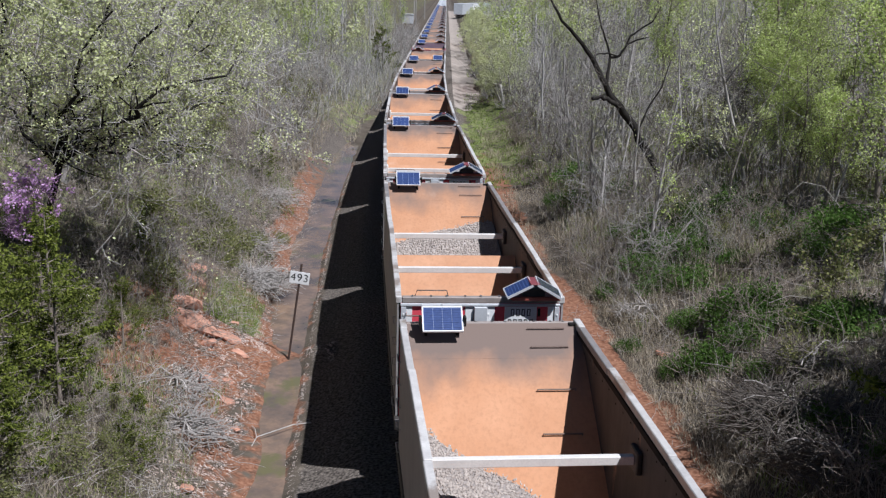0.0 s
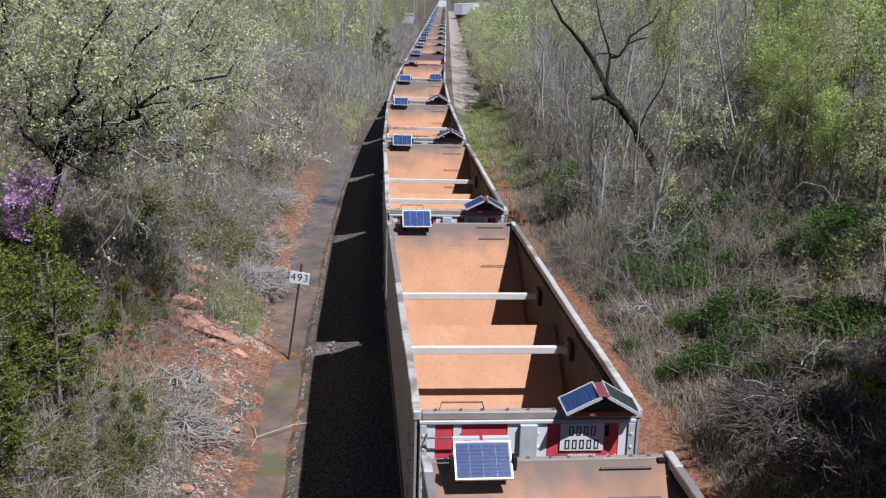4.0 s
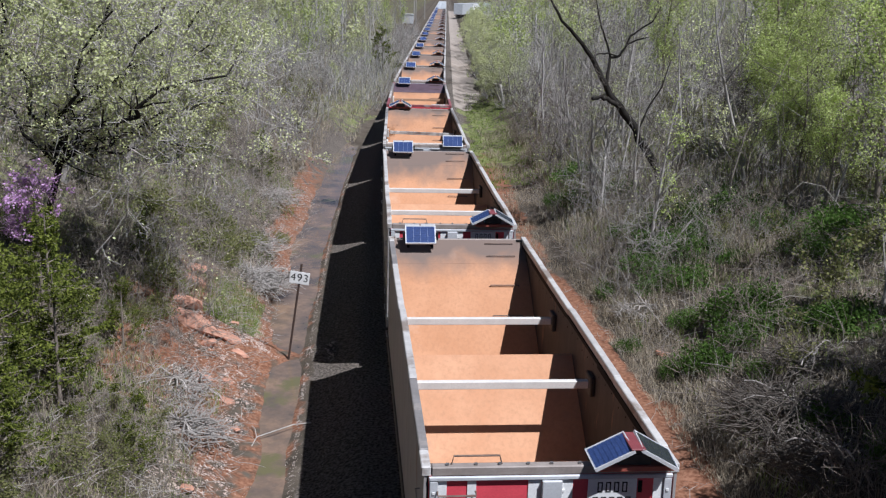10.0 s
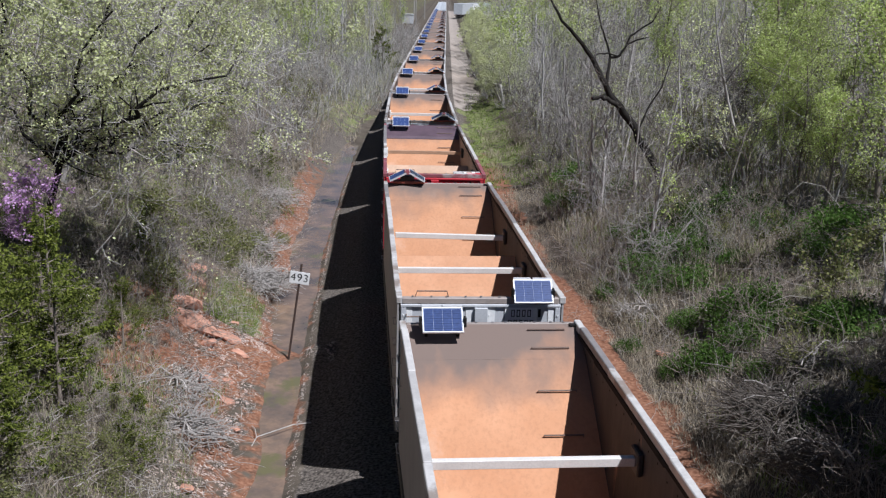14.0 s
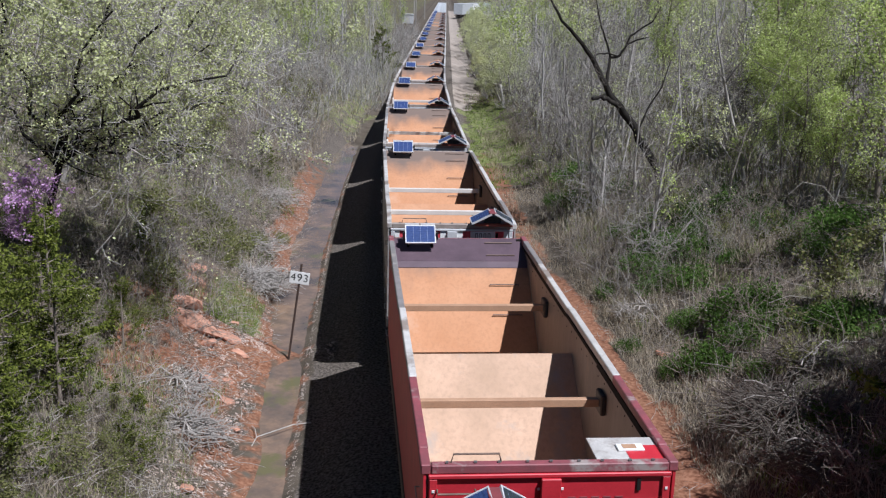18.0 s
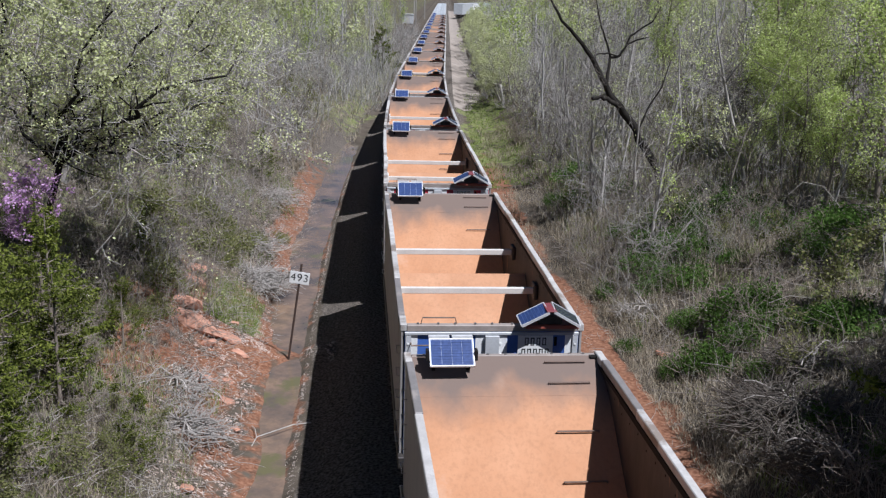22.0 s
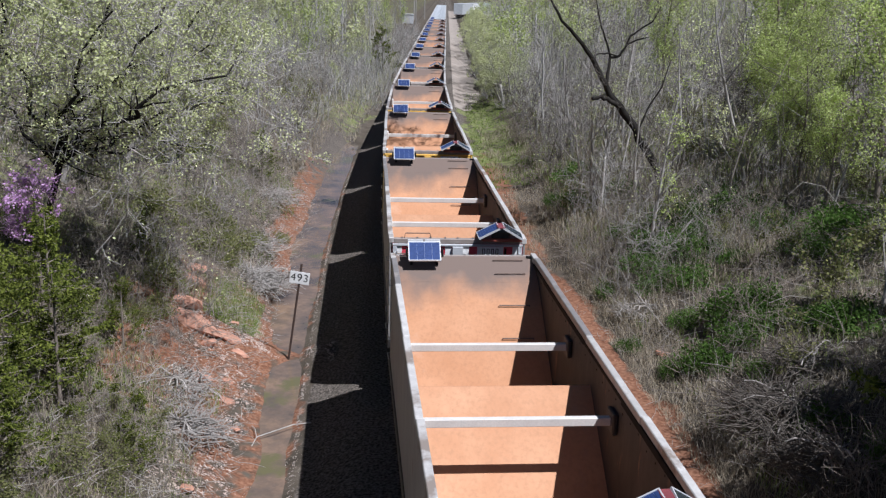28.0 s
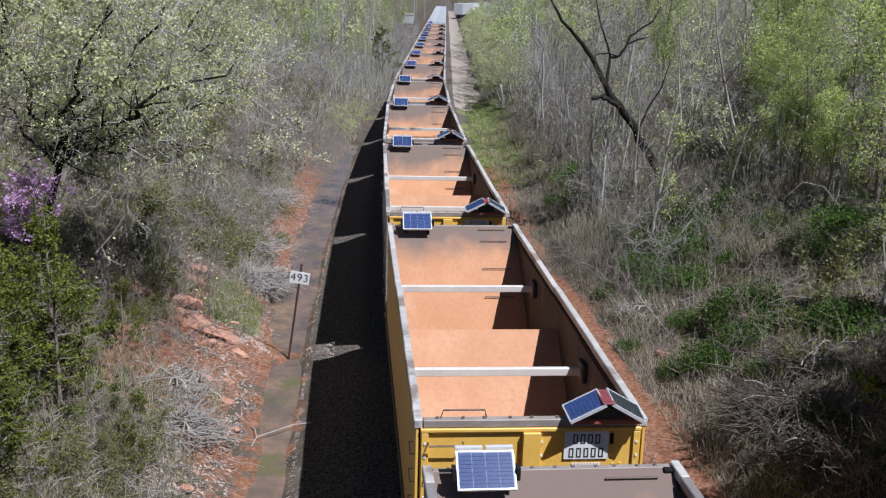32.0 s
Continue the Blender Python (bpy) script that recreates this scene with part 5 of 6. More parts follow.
stuff("dry_grass", [grass_blades(field(9000, 5.4, 11, 30, 47), 0.5, 0.009, 0.8, 15), grass_blades(field(12000, 5.05, 6.8, 13, 36), 0.3, 0.006, 0.9, 12), grass_blades(field(12000, 6.2, 17, 36, 66), 0.6, 0.012, 0.6, 13), grass_blades(field(28000, 4.1, 12, 10, 75, lambda o, y, w: (w > -0.15) & (o > np.where(y < 36, 5.4, 4.0))), 0.42, 0.007, 0.8, 1), grass_blades(field(36000, -15, -5.5, 10, 70, lambda o, y, w: (w > -0.3) & off_outcrop(o, y) & ((o < -5.9) | (y < 38))), 0.34, 0.007, 0.9, 2), grass_blades(field(9000, -14, -4.3, 52, 150, lambda o, y, w: (o < -6.0) | (y > 68)), 0.35, 0.02, 0.8, 7), grass_blades(field(15000, -12, -5.7, 13, 32, lambda o, y, w: off_outcrop(o, y)), 0.26, 0.006, 1.0, 8)], DRY_LEAF, "dry tan grass and stalks on the banks", "grass")
stuff("green_grass", [grass_blades(field(11000, 6.5, 17, 37, 64, lambda o, y, w: w > 0.0), 0.45, 0.014, 0.6, 14), grass_blades(field(9000, 3.4, 8, 52, 100, lambda o, y, w: w > -0.5), 0.16, 0.02, 0.6, 3), grass_blades(field(30000, -14, -5.6, 10, 50, lambda o, y, w: (w > 0.0) & off_outcrop(o, y)), 0.22, 0.007, 0.7, 4), grass_blades(field(9000, -6.8, -5.35, 27.7, 31.2), 0.11, 0.006, 0.8, 9), grass_blades(field(16000, 5.8, 18, 12, 60, lambda o, y, w: w < -0.1), 0.35, 0.01, 0.6, 5)], GRASS_LEAF, "fresh green grass in patches on the banks", "grass")


def litter(rows, length, r, seed):
    """Dead sticks lying about."""
    rng = np.random.default_rng(seed)
    n = len(rows)
    a = rng.uniform(0, 6.28, n)
    way = np.stack([np.cos(a), np.sin(a), rng.uniform(-0.15, 0.35, n)], 1) * length * rng.uniform(0.4, 1.4, (n, 1))
    p0 = rows + np.array([0, 0, 0.05]) + np.array([0, 0, 0.15]) * rng.uniform(0, 1, (n, 1))
    p1 = p0 + way * 0.5 + rng.normal(size=(n, 3)) * 0.05
    p2 = p1 + way * 0.5 + rng.normal(size=(n, 3)) * 0.08
    rr = np.full(n, r) * rng.uniform(0.6, 1.5, n)
    return merged([tube_arrays(p0, p1, rr, rr * 0.8), tube_arrays(p1, p2, rr * 0.8, rr * 0.4)])


stuff("dead_sticks", [litter(field(3800, -15, -5.8, 10, 60), 0.7, 0.009, 8), litter(field(4200, 5.8, 16, 10, 60), 0.8, 0.009, 9), litter(field(1500, -6.6, -4.9, 16, 50), 0.4, 0.006, 10), litter(field(450, 3.6, 5.8, 13, 50), 0.4, 0.006, 11)], TAN_STEM, "dead sticks and cut twigs lying on the banks", "sticks")

def whips(rows, low, high, r, seed, lean=0.12, joints=4, twigs=3):
    """Thin stems of uneven height, bent at each joint, with crooked side twigs."""
    rng = np.random.default_rng(seed)
    n = len(rows)
    tall = low + (high - low) * rng.uniform(0, 1, (n, 1)) ** 1.5
    way = np.concatenate([rng.normal(size=(n, 2)) * lean, np.ones((n, 1))], 1)
    p, rr = [rows - np.array([0, 0, 0.1])], r * rng.uniform(0.5, 1.6, n)
    for k in range(joints):
        p.append(p[-1] + way * tall / joints)
        way = way + np.concatenate([rng.normal(size=(n, 2)) * lean * 1.1, rng.normal(size=(n, 1)) * 0.15], 1)
    thin = [1 - 0.8 * k / joints for k in range(joints + 1)]
    sets = [tube_arrays(p[k], p[k + 1], rr * thin[k], rr * thin[k + 1]) for k in range(joints)]
    tips = [p[-1]]
    for i in range(twigs):
        k = 1 + i % (joints - 1) if i < twigs - 1 else 0
        a = p[k] + (p[k + 1] - p[k]) * rng.uniform(0.1, 1, (n, 1))
        w = np.array([0, 0, 0.55]) + rng.normal(size=(n, 3)) * np.array([0.6, 0.6, 0.35])
        b = a + w * tall * rng.uniform(0.06, 0.18, (n, 1))
        c = b + (w + np.array([0, 0, 0.3]) + rng.normal(size=(n, 3)) * 0.4) * tall * rng.uniform(0.04, 0.14, (n, 1))
        sets += [tube_arrays(a, b, rr * 0.5, rr * 0.4), tube_arrays(b, c, rr * 0.4, rr * 0.2)]
        tips.append(c)
    return merged(sets), np.concatenate(tips)


right_whips, right_tips = whips(field(1300, 6.4, 24, 34, 95, lambda o, y, w: (w > 0.05) & ((y > 39) | (o > 12.5))), 0.8, 6.0, 0.015, 21, 0.2, 4, 5)
far_whips, far_tips = whips(np.concatenate([field(1300, -26, -5.2, 58, 140, lambda o, y, w: (o < -6.4) | (y > 80)), field(700, 6.0, 20, 90, 150), field(700, -8, -3.6, 85, 230), field(500, 5.2, 9, 95, 200)]), 0.8, 4.8, 0.028, 25, 0.25, 3, 2)
dark_whips, dark_tips = whips(field(420, 6.6, 24, 34, 90, lambda o, y, w: w > -0.5), 1.2, 6.5, 0.024, 26, 0.2, 4, 5)
left_whips, left_tips = whips(field(1500, -20, -6.6, 24, 95, lambda o, y, w: (w > -0.05) & ((o < -6.3) | (y < 36))), 0.6, 3.4, 0.012, 22, 0.3, 4, 3)
low_whips, low_tips = whips(field(2300, 4.5, 16, 10, 40, lambda o, y, w: (w > -0.1) & (o > np.where(y < 36, 5.35, 4.4))), 0.4, 1.6, 0.007, 23, 0.35, 3, 2)
pale_whips, pale_tips = whips(field(1100, 5.6, 11, 31, 47), 0.4, 2.0, 0.011, 27, 0.45, 3, 3)
low_left, low_left_tips = whips(field(2200, -13, -5.9, 10, 30, lambda o, y, w: (w > -0.5) & off_outcrop(o, y)), 0.3, 1.3, 0.0065, 24, 0.35, 3, 2)
TANGLE = [plant_kind(601 + i, height=3.4, radius=0.024, levels=3, spread=0.7, limbs=7, first=0.05, up=0.1, wander=0.3, shrink=0.6, thin=0.007) for i in range(4)]
for i in range(176):
    right = i < 92
    o, y = (RNG.uniform(5.3, 9.5), RNG.uniform(68, 125)) if i >= 150 else (RNG.uniform(6.8, 19), RNG.uniform(33, 74)) if right else (RNG.uniform(-12, -6.3), RNG.uniform(48, 112)) if i < 128 else (RNG.uniform(-9.5, -7.0), RNG.uniform(27, 40))
    v = int(RNG.integers(0, 4))
    tone = LIMB_BARK if i >= 150 else (GREY_BARK, FAR_BARK, LIMB_BARK)[int(RNG.integers(0, 3))]
    words = "tangled leafless shrub with dark stems" if tone is LIMB_BARK else "tangled leafless grey shrub on the bank"
    plant("bare_shrub", TANGLE[v], "tangle%d%s" % (v, tone.name), tone, None, pose(*stand(o, y), RNG.uniform(-15, 15), RNG.uniform(-15, 15), RNG.uniform(0, 360)), words, "shrub", "bare shrubs", float(RNG.uniform(0.55, 1.35)) * (0.55 if 128 <= i < 150 else 1))
stuff("grey_thicket_stems", [right_whips], THICKET_BARK, "thicket of crooked grey stems on the bank", "undergrowth")
stuff("brown_thicket_stems", [left_whips], BRUSH_BARK, "thicket of dull grey-brown stems above the ditch", "undergrowth")
stuff("thicket_stems", [far_whips], FAR_BARK, "thicket of thin upright grey stems on the banks", "undergrowth")
stuff("dark_thicket_stems", [dark_whips], LIMB_BARK, "darker stems standing in the thicket", "undergrowth")
stuff("weed_stalks", [low_whips, pale_whips], TAN_STEM, "pale dead weed stalks standing on the bank", "undergrowth")
stuff("brown_weed_stalks", [low_left], BRUSH_BARK, "dull brown weed stalks standing above the ditch", "undergrowth")
RNG2 = np.random.default_rng(12)
buds = np.repeat(np.concatenate([right_tips, left_tips, dark_tips])[::3], 4, 0)
stuff("thicket_buds", [blade_arrays(RNG2, buds + RNG2.normal(size=buds.shape) * 0.25, 0.05)], PALE_LEAF, "pale green buds on the thicket stems", "undergrowth")


def brush_pile(o, y, wide, tall, count, seed, tone=None):
    """A heap of cut branches thrown together."""
    rng = np.random.default_rng(seed)
    x, y, z = stand(o, y, 0.1)
    a = rng.uniform(0, 6.28, count)
    q = wide * np.sqrt(rng.uniform(0, 1, count))
    p0 = np.stack([np.cos(a) * q, np.sin(a) * q, rng.uniform(0, 1, count) * tall * (1 - 0.6 * q / wide)], 1)
    way = rng.normal(size=(count, 3)) * np.array([1, 1, 0.35]) + np.stack([np.cos(a), np.sin(a), np.full(count, 0.2)], 1) * 0.7
    way /= np.linalg.norm(way, axis=1, keepdims=True)
    long = rng.uniform(0.3, 1.1, (count, 1)) * wide * 0.7
    p1 = p0 + way * long * 0.5 + rng.normal(size=(count, 3)) * 0.04
    p2 = p1 + way * long * 0.5 + rng.normal(size=(count, 3)) * 0.1
    r = rng.uniform(0.005, 0.02, count)
    heap = raw_mesh("brush_heap", *merged([tube_arrays(p0, p1, r, r * 0.8), tube_arrays(p1, p2, r * 0.8, r * 0.4)]), tone or GREY_BARK)
    ob = new("brush_pile")
    tagged(part("branchwork", heap, None, ob), kind="stuff")
    for k in range(7):
        a, s = rng.uniform(0, 6.28), wide * rng.uniform(0.5, 0.8)
        c, d = math.cos(a) * s, math.sin(a) * s
        z0, z1 = rng.uniform(0.1, 0.6, 2) * tall
        part("branch", rod(bmesh.new(), [(-c, -d, z0), (-0.3 * c + 0.1, -0.3 * d, z0 + 0.12), (0.4 * c, 0.4 * d + 0.08, z1 + 0.15), (c, d, z1 + 0.25), (1.3 * c, 1.3 * d - 0.1, z1 + 0.2)], rng.uniform(0.012, 0.022)), TAN_STEM, ob)
    ob.matrix_basis = pose(x, y, z)
    return tagged(ob, "heap of dead grey branches on the bank", "brush pile", "brush piles")


for row in ((7.1, 20.6, 1.4, 1.1, 1100, 1, LIMB_BARK), (8.2, 22.5, 1.0, 0.8, 360, 2, LIMB_BARK), (7.0, 18.6, 1.0, 0.7, 420, 3, LIMB_BARK), (-5.8, 32.8, 1.05, 0.6, 800, 4), (-6.2, 20.6, 0.9, 0.35, 380, 5), (-6.6, 22.4, 0.8, 0.35, 260, 6), (-6.4, 36.5, 1.1, 0.6, 300, 7), (8.4, 33.5, 1.2, 0.7, 260, 8), (-6.5, 44, 1.2, 0.7, 260, 9), (6.4, 30, 0.8, 0.4, 160, 10)):
    brush_pile(*row)


def rock(o, y, long, wide, tall, turn, dip=None, seed=0):
    """A split slab of sandstone."""
    rng = random.Random(seed)
    bm = bmesh.new()
    for _ in range(26):
        a, b = rng.uniform(0, 6.28), rng.uniform(-1, 1)
        c = (1 - abs(b) ** 2.5) ** 0.4
        bm.verts.new((long * c * math.cos(a) * rng.uniform(0.8, 1.1), wide * c * math.sin(a) * rng.uniform(0.8, 1.1), tall * b))
    bmesh.ops.convex_hull(bm, input=bm.verts)
    x, y, z = stand(o, y, 0)
    ob = new("sandstone_rock", mesh_of(bm, "sandstone_rock", CLAYROCK))
    ob.matrix_basis = pose(x, y, z + 0.12 * tall, rng.uniform(-8, 8), dip or rng.uniform(10, 28), turn)
    return tagged(ob, "broken slab of red sandstone on the bank", "rock", "sandstone rocks")


for n, row in enumerate(((-6.75, 26.5, 0.85, 0.5, 0.24, 8, 31), (-6.0, 26.75, 0.55, 0.36, 0.16, 14, 29), (-7.15, 27.4, 0.5, 0.42, 0.2, 50, 24), (-6.35, 25.75, 0.34, 0.24, 0.12, 150), (-7.3, 29.6, 0.42, 0.3, 0.14, 20, 26), (-5.55, 26.2, 0.3, 0.2, 0.08, 10), (-5.5, 23.1, 0.24, 0.16, 0.09, 30), (-5.15, 21.8, 0.22, 0.12, 0.07, 120), (-5.7, 18.4, 0.35, 0.16, 0.1, 100), (-7.4, 30.7, 0.5, 0.3, 0.16, 60), (-5.6, 24.2, 0.18, 0.14, 0.07, 0), (-6.1, 23.7, 0.25, 0.18, 0.09, 50), (-5.9, 28.0, 0.3, 0.2, 0.1, 80), (6.1, 26.8, 0.3, 0.2, 0.1, 20))):
    rock(*row, seed=n)


def pebbles(rows, low, high, seed):
    rng = np.random.default_rng(seed)
    n = len(rows)
    octa = np.array([(1, 0, 0), (0, 1, 0), (-1, 0, 0), (0, -1, 0), (0, 0, 0.7), (0, 0, -0.7)])
    v = rows[:, None] + octa[None] * rng.uniform(low, high, (n, 6, 1)) * rng.uniform(0.6, 1.4, (n, 1, 3))
    f = np.array([(0, 1, 4), (1, 2, 4), (2, 3, 4), (3, 0, 4), (1, 0, 5), (2, 1, 5), (3, 2, 5), (0, 3, 5)])
    return v.reshape(-1, 3), (np.arange(n)[:, None, None] * 6 + f[None]).reshape(-1, 3)


stuff("track_ballast", [pebbles(field(11000, -4.0, -2.95, 14, 60), 0.014, 0.036, 31)], LOOSE_STONE, "loose grey-brown ballast stones beside the track", "stones")
stuff("bank_gravel", [pebbles(field(24000, -6.8, -4.5, 14, 42), 0.01, 0.03, 32), pebbles(field(2500, -6.9, -5.0, 18, 29), 0.025, 0.06, 33), pebbles(field(2600, -3.9, -3.2, 14, 40), 0.01, 0.03, 34), pebbles(field(3500, -6.8, -4.8, 27, 52), 0.02, 0.05, 35)], PEBBLE, "loose reddish gravel along the ditch", "stones")

stuff("clay_clods", [pebbles(field(6000, 3.0, 5.6, 13, 50), 0.01, 0.04, 36)], CLAYROCK, "crumbled red clay beside the track", "stones")


def ditch_branch():
    x, y, z = stand(-4.25, 21.6, -0.06)
    ob = new("fallen_branch", mesh_of(rod(rod(bmesh.new(), [(-0.45, -0.35, 0), (-0.4, 0.1, 0.06), (-0.05, 0.35, 0.1), (0.35, 0.75, 0.1), (0.75, 0.85, 0.12)], 0.013), [(-0.4, 0.1, 0.06), (-0.5, 0.45, 0.1), (-0.62, 0.7, 0.06)], 0.009), "fallen_branch", GREY_BARK))
    ob.matrix_basis = pose(x, y, z)
    return tagged(ob, "bare pale branch fallen into the ditch", "branch")


ditch_branch()


def log(o, y, pts, r):
    x, y, z = stand(o, y, 0)
    ob = new("dead_limb", mesh_of(rod(bmesh.new(), pts, r), "dead_limb", TAN_STEM))
    ob.matrix_basis = pose(x, y, z)
    return tagged(ob, "pale dead limb lying in the brush", "branch", "dead limbs")


log(6.3, 28.3, [(0.3, -0.6, 0.1), (0, 0, 0.4), (-0.4, 0.8, 0.8), (-0.6, 1.2, 1.1)], 0.011)
log(12.0, 30.5, [(0.6, -0.3, 0), (0.3, 0, 0.8), (-0.3, 0.2, 1.5), (-0.9, 0.3, 1.6), (-1.3, 0.3, 1.2)], 0.012)
log(9.0, 24.5, [(0.9, 0, 0.2), (0.2, 0.1, 0.7), (-0.6, 0, 0.8), (-1.1, 0, 0.6)], 0.008)
log(8.0, 33.0, [(-0.6, -0.4, 0.2), (0, 0, 0.5), (0.7, 0.5, 1.2)], 0.022)


for o, y, s, a in ((-7.7, 25.6, 0.7, 40), (-8.0, 24.6, 0.5, 160), (-8.4, 29.0, 0.75, 90), (-9.0, 31.0, 0.7, 250)):
    plant("ivy_clump", MOUND[2], "mound2o", BROWN_STEM, OLIVE_LEAF, pose(*stand(o, y), 0, 0, a), "low clump of olive leaves", "bush", "green clumps on the bank", s)


# woods beyond: coarser pieces
FAR_BARE = [plant_kind(501 + i, leaves=620, size=0.12, jitter=0.25, height=10.0, radius=0.12, levels=2, spread=0.45, limbs=5, first=0.08, up=0.2, wander=0.14, shrink=0.42, thin=0.02) for i in range(4)]
FARTHEST = [plant_kind(511 + i, leaves=560, size=0.19, jitter=0.5, height=10.0, radius=0.14, levels=1, spread=0.45, limbs=14, first=0.05, up=0.2, wander=0.16, shrink=0.42, thin=0.035) for i in range(3)]


def woods(count, o0, o1, y0, y1, s0, s1):
    return scatter(count, o0, o1, y0, y1, s0, s1, 0.2)


near_rows = woods(65, -40, -7, 58, 130, 0.35, 0.8) + woods(60, 7.5, 40, 62, 140, 0.45, 0.95) + woods(30, -60, -22, 20, 75, 0.8, 1.2) + woods(36, 26, 70, 20, 75, 0.8, 1.2)
far_rows = woods(70, -30, -6.5, 100, 260, 0.35, 0.8) + woods(60, 6.8, 10, 92, 210, 0.45, 0.85) + woods(60, 10, 24, 95, 260, 0.5, 0.9) + woods(110, -120, -12, 150, 430, 0.8, 1.3) + woods(110, 10, 120, 150, 430, 0.8, 1.3)
stuff("far_wood_stems", brush_sets(FAR_BARE, near_rows, ("limbs", "twigs")) + brush_sets(FARTHEST, far_rows, ("limbs", "twigs")), FAR_BARK, "bare grey stems of the woods beyond", "woods")
stuff("far_wood_leaves", brush_sets(FAR_BARE[:2], near_rows[::3], ("leaves",)) + brush_sets(FARTHEST, far_rows[::2], ("leaves",)), PALE_LEAF, "pale spring leaves of the woods beyond", "woods")
stuff("far_wood_fresh_leaves", brush_sets(FAR_BARE[2:], near_rows[1::5], ("leaves",)) + brush_sets(FARTHEST, far_rows[1::4], ("leaves",)), LIME_LEAF, "yellow-green leaves of the woods beyond", "woods")


# ---- at the far end: gravel road, parked freight cars, a signal hut and poles ----
def gravel_road():
    y, o = np.concatenate([np.arange(86, 150, 2.0), np.arange(150, 460, 8.0)]), np.linspace(2.4, 4.9, 8)
    yy, oo = np.meshgrid(y, o, indexing="ij")
    edge = (0.3 * np.sin(0.4 * yy) + 0.2 * np.sin(1.3 * yy)) * (oo > 4.2) + np.where(yy < 96, (96 - yy) * 0.1 * (2.6 - oo) / 2.3, 0)
    xx = track_x(yy) + oo + edge
    n, k = len(y), len(o)
    i = (np.arange(n - 1)[:, None] * k + np.arange(k - 1)[None]).ravel()
    zz = np.maximum(ground_z(xx, yy), 0.12) + 0.03
    me = raw_mesh("gravel_road", np.stack([xx, yy, zz], -1).reshape(-1, 3), np.stack([i, i + 1, i + k + 1, i + k], 1), surface("pale_road_gravel", (0.24, 0.2, 0.17), (0.37, 0.325, 0.28), 0.6, 0.95, 0, 0.4, (0.2, 0.17, 0.13), 0.5, 0.6, fine=8, spec=0.1), True)
    return tagged(new("gravel_road", me), "pale gravel service road beside the track", "road", kind="structure")


gravel_road()


def boxcar(x, y, turn, paint):
    car = new("parked_boxcar")
    car.matrix_basis = pose(x, y, 0.55, 0, 0, turn)
    part("car_body", shared("boxcar_body", boxes((-1.5, 1.5, -7.5, 7.5, 1.05, 4.4), bevel=0.06), paint), paint, car)
    part("roof", shared("boxcar_roof", boxes((-1.55, 1.55, -7.5, 7.5, 4.402, 4.55), bevel=0.04), GREY), GREY, car)
    for k in range(11):
        part("side_rib", shared("boxcar_rib", boxes((-1.56, -1.502, -0.06, 0.06, 1.1, 4.35)), paint), paint, car).matrix_basis = pose(0, -7 + 1.4 * k, 0)
    part("door", shared("boxcar_door", boxes((-1.6, -1.565, -1.3, 1.3, 1.15, 4.2), bevel=0.01), GREY), GREY, car)
    for yy in (-5.6, 5.6):
        truck = part("wheel_truck", shared("wheel_truck", boxes(), DARK), DARK, car)
        truck.matrix_basis = pose(0, yy, 0)
        for dy in (-0.88, 0.88):
            part("wheelset", shared("wheelset", boxes(), STEEL), STEEL, truck).matrix_basis = pose(0, dy, 0.46)
    return tagged(car, "pale parked boxcar on dark wheels beyond the road", "boxcar", "parked boxcars")


for k, paint in enumerate((GREY, WHITE, PALE_BLUE)):
    boxcar(4.6 + 3.6 * k, 352 + 15.3 * k, -14, paint)


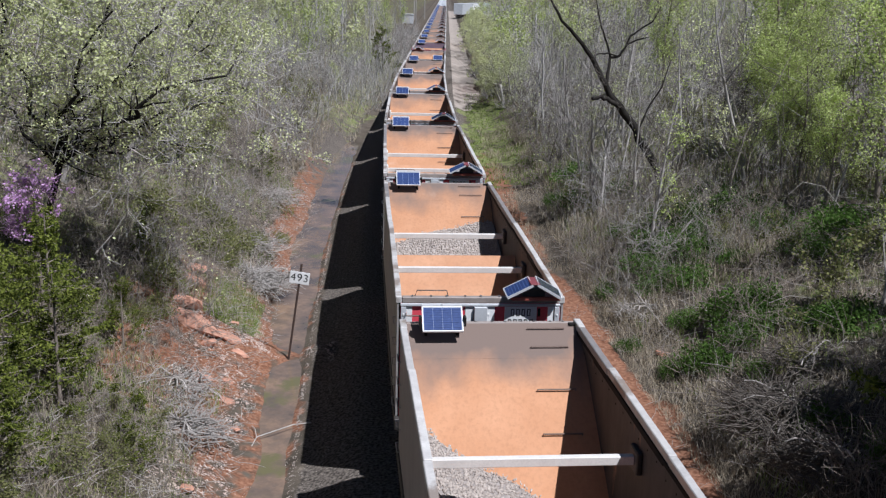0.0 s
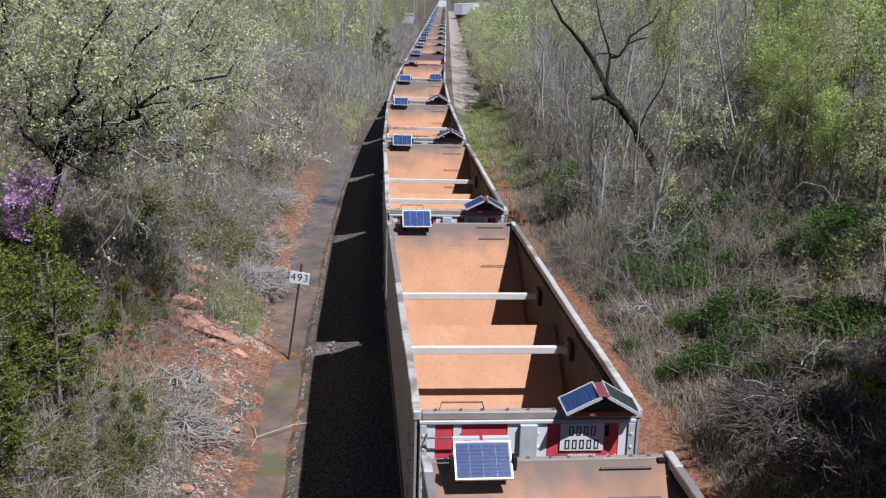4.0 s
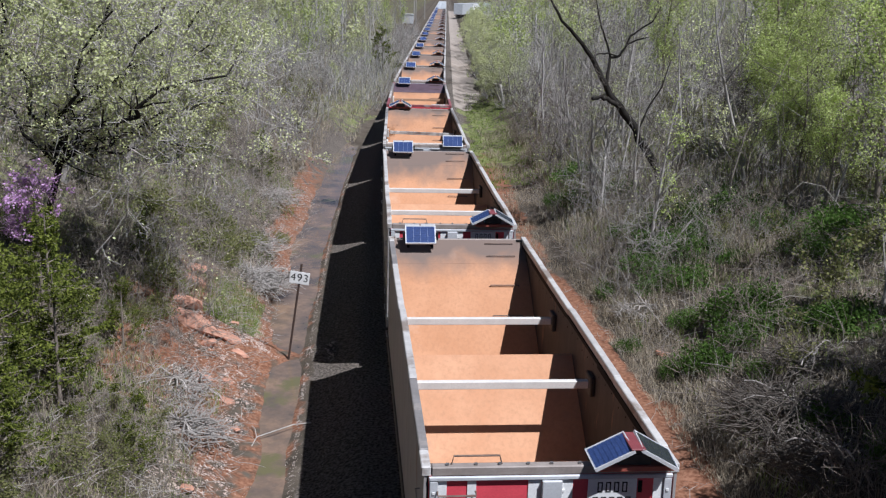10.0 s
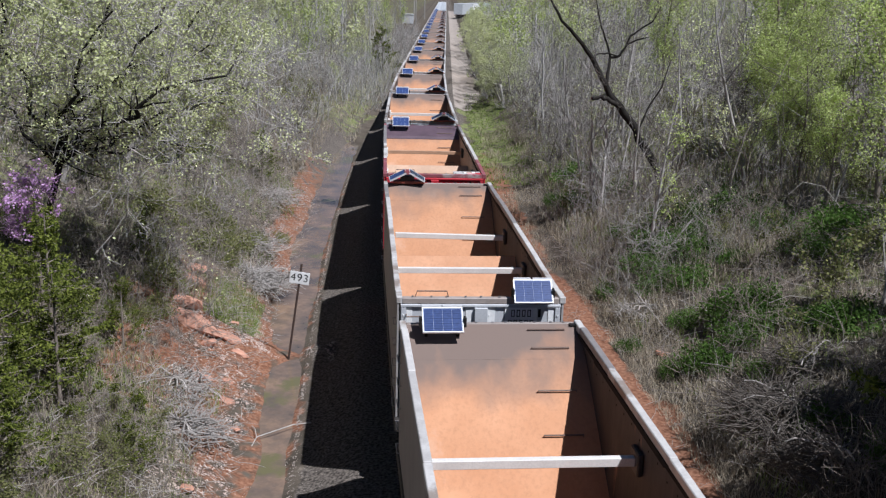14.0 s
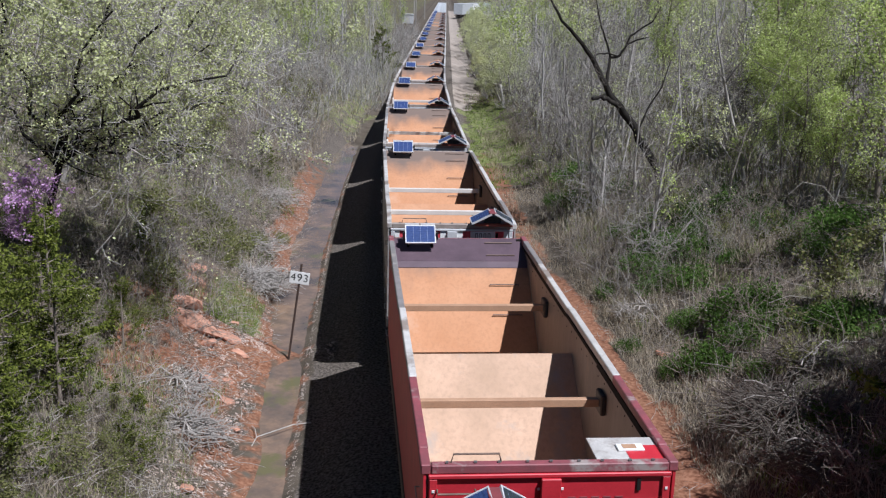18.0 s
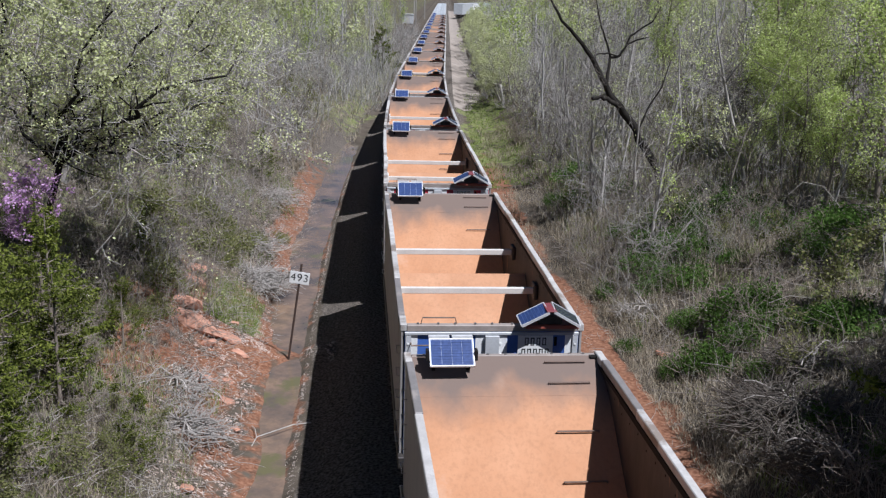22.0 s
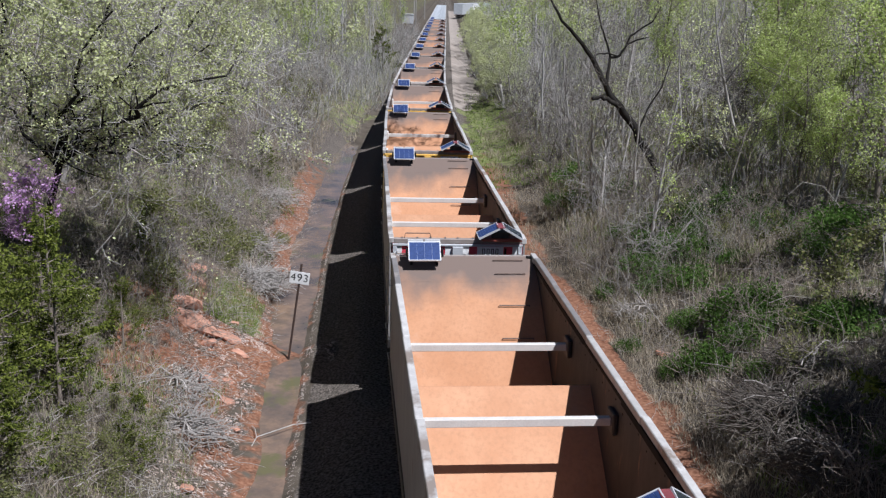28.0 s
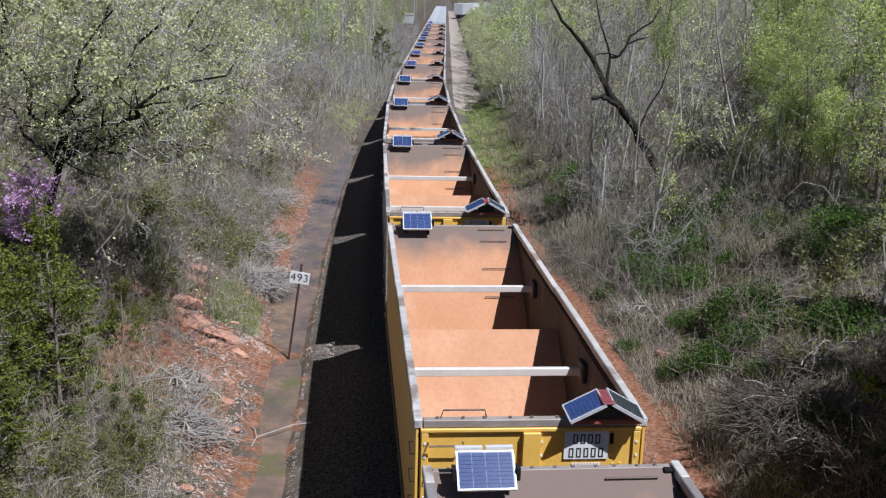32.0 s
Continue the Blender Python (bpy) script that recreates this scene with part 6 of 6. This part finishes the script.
def signal_hut():
    x, y, z = stand(-8.2, 270, 0.05)
    hut = new("signal_hut")
    hut.matrix_basis = pose(x, y, z)
    part("cabin", boxes((-1.4, 1.4, -1.1, 1.1, 0, 2.3), bevel=0.03)(bmesh.new()), GREY, hut, "grey metal cabin")
    part("roof", boxes((-1.55, 1.55, -1.25, 1.25, 2.302, 2.42), bevel=0.03)(bmesh.new()), WHITE, hut)
    part("door", boxes((-0.45, 0.45, -1.13, -1.102, 0.05, 2.05))(bmesh.new()), CONCRETE, hut)
    tagged(hut, "small grey signal hut beside the track", "hut")
    for o, yy, h in ((-6.0, 262, 7.5), (-7.6, 300, 9.0), (-5.2, 330, 8.0)):
        x, yy, z = stand(o, yy, 0.3)
        pole = new("utility_pole", mesh_of(rod(bmesh.new(), [(0, 0, 0), (0, 0, h * 0.5), (0, 0, h)], 0.14, 8), "utility_pole", GREY_BARK))
        pole.matrix_basis = pose(x, yy, z)
        tagged(pole, "weathered wooden pole beside the track", "pole", "poles by the track")


signal_hut()


# ---- the mile sign ----
def mile_sign():
    x, y, z = stand(-4.32, 27.0, 0.3)
    ob = new("mile_sign")
    ob.matrix_basis = pose(x, y, z, 0, 8, 0)
    part("post", rod(bmesh.new(), [(0, 0, 0), (0, 0, 3.08)], 0.03, 8), POST, ob, "dark rusty steel post")
    pl = part("plate", box(bmesh.new(), -0.27, 0.27, -0.055, -0.04, 2.53, 2.87, 0.004), WHITE, ob, "white plate")
    cu = bpy.data.curves.new("number", "FONT")
    cu.body, cu.size, cu.extrude = "493", 0.3, 0.002
    cu.align_x, cu.align_y, cu.space_character = "CENTER", "CENTER", 1.15
    cu.materials.append(INK)
    tx = new("number", cu)
    tx.parent = pl
    tx.matrix_basis = pose(0, -0.058, 2.7, 90, 0, 0)
    return tagged(ob, "white mile sign reading 493 on a leaning post", "sign")


mile_sign()


# ---- the train's way ----
def travelled(t):
    """Metres that the train has run by t seconds; it gathers speed."""
    u = t / 32.0
    return 149.85 * u - 19.29 * u**2 + 65.73 * u**3 - 46.82 * u**4 + 14.18 * u**5


def car_pose(k, t):
    y = 44.97 + PITCH * k - travelled(t) + HALF
    a, b = (Vector((float(track_x(y + d)), y + d, RAIL)) for d in (-4.6, 4.6))
    return Matrix.Translation((a + b) / 2) @ (b - a).to_track_quat("Y", "Z").to_matrix().to_4x4()


def motions():
    for k, car in CARS:
        walk(car, [(t, car_pose(k, t)) for t in range(0, 33)])


motions()
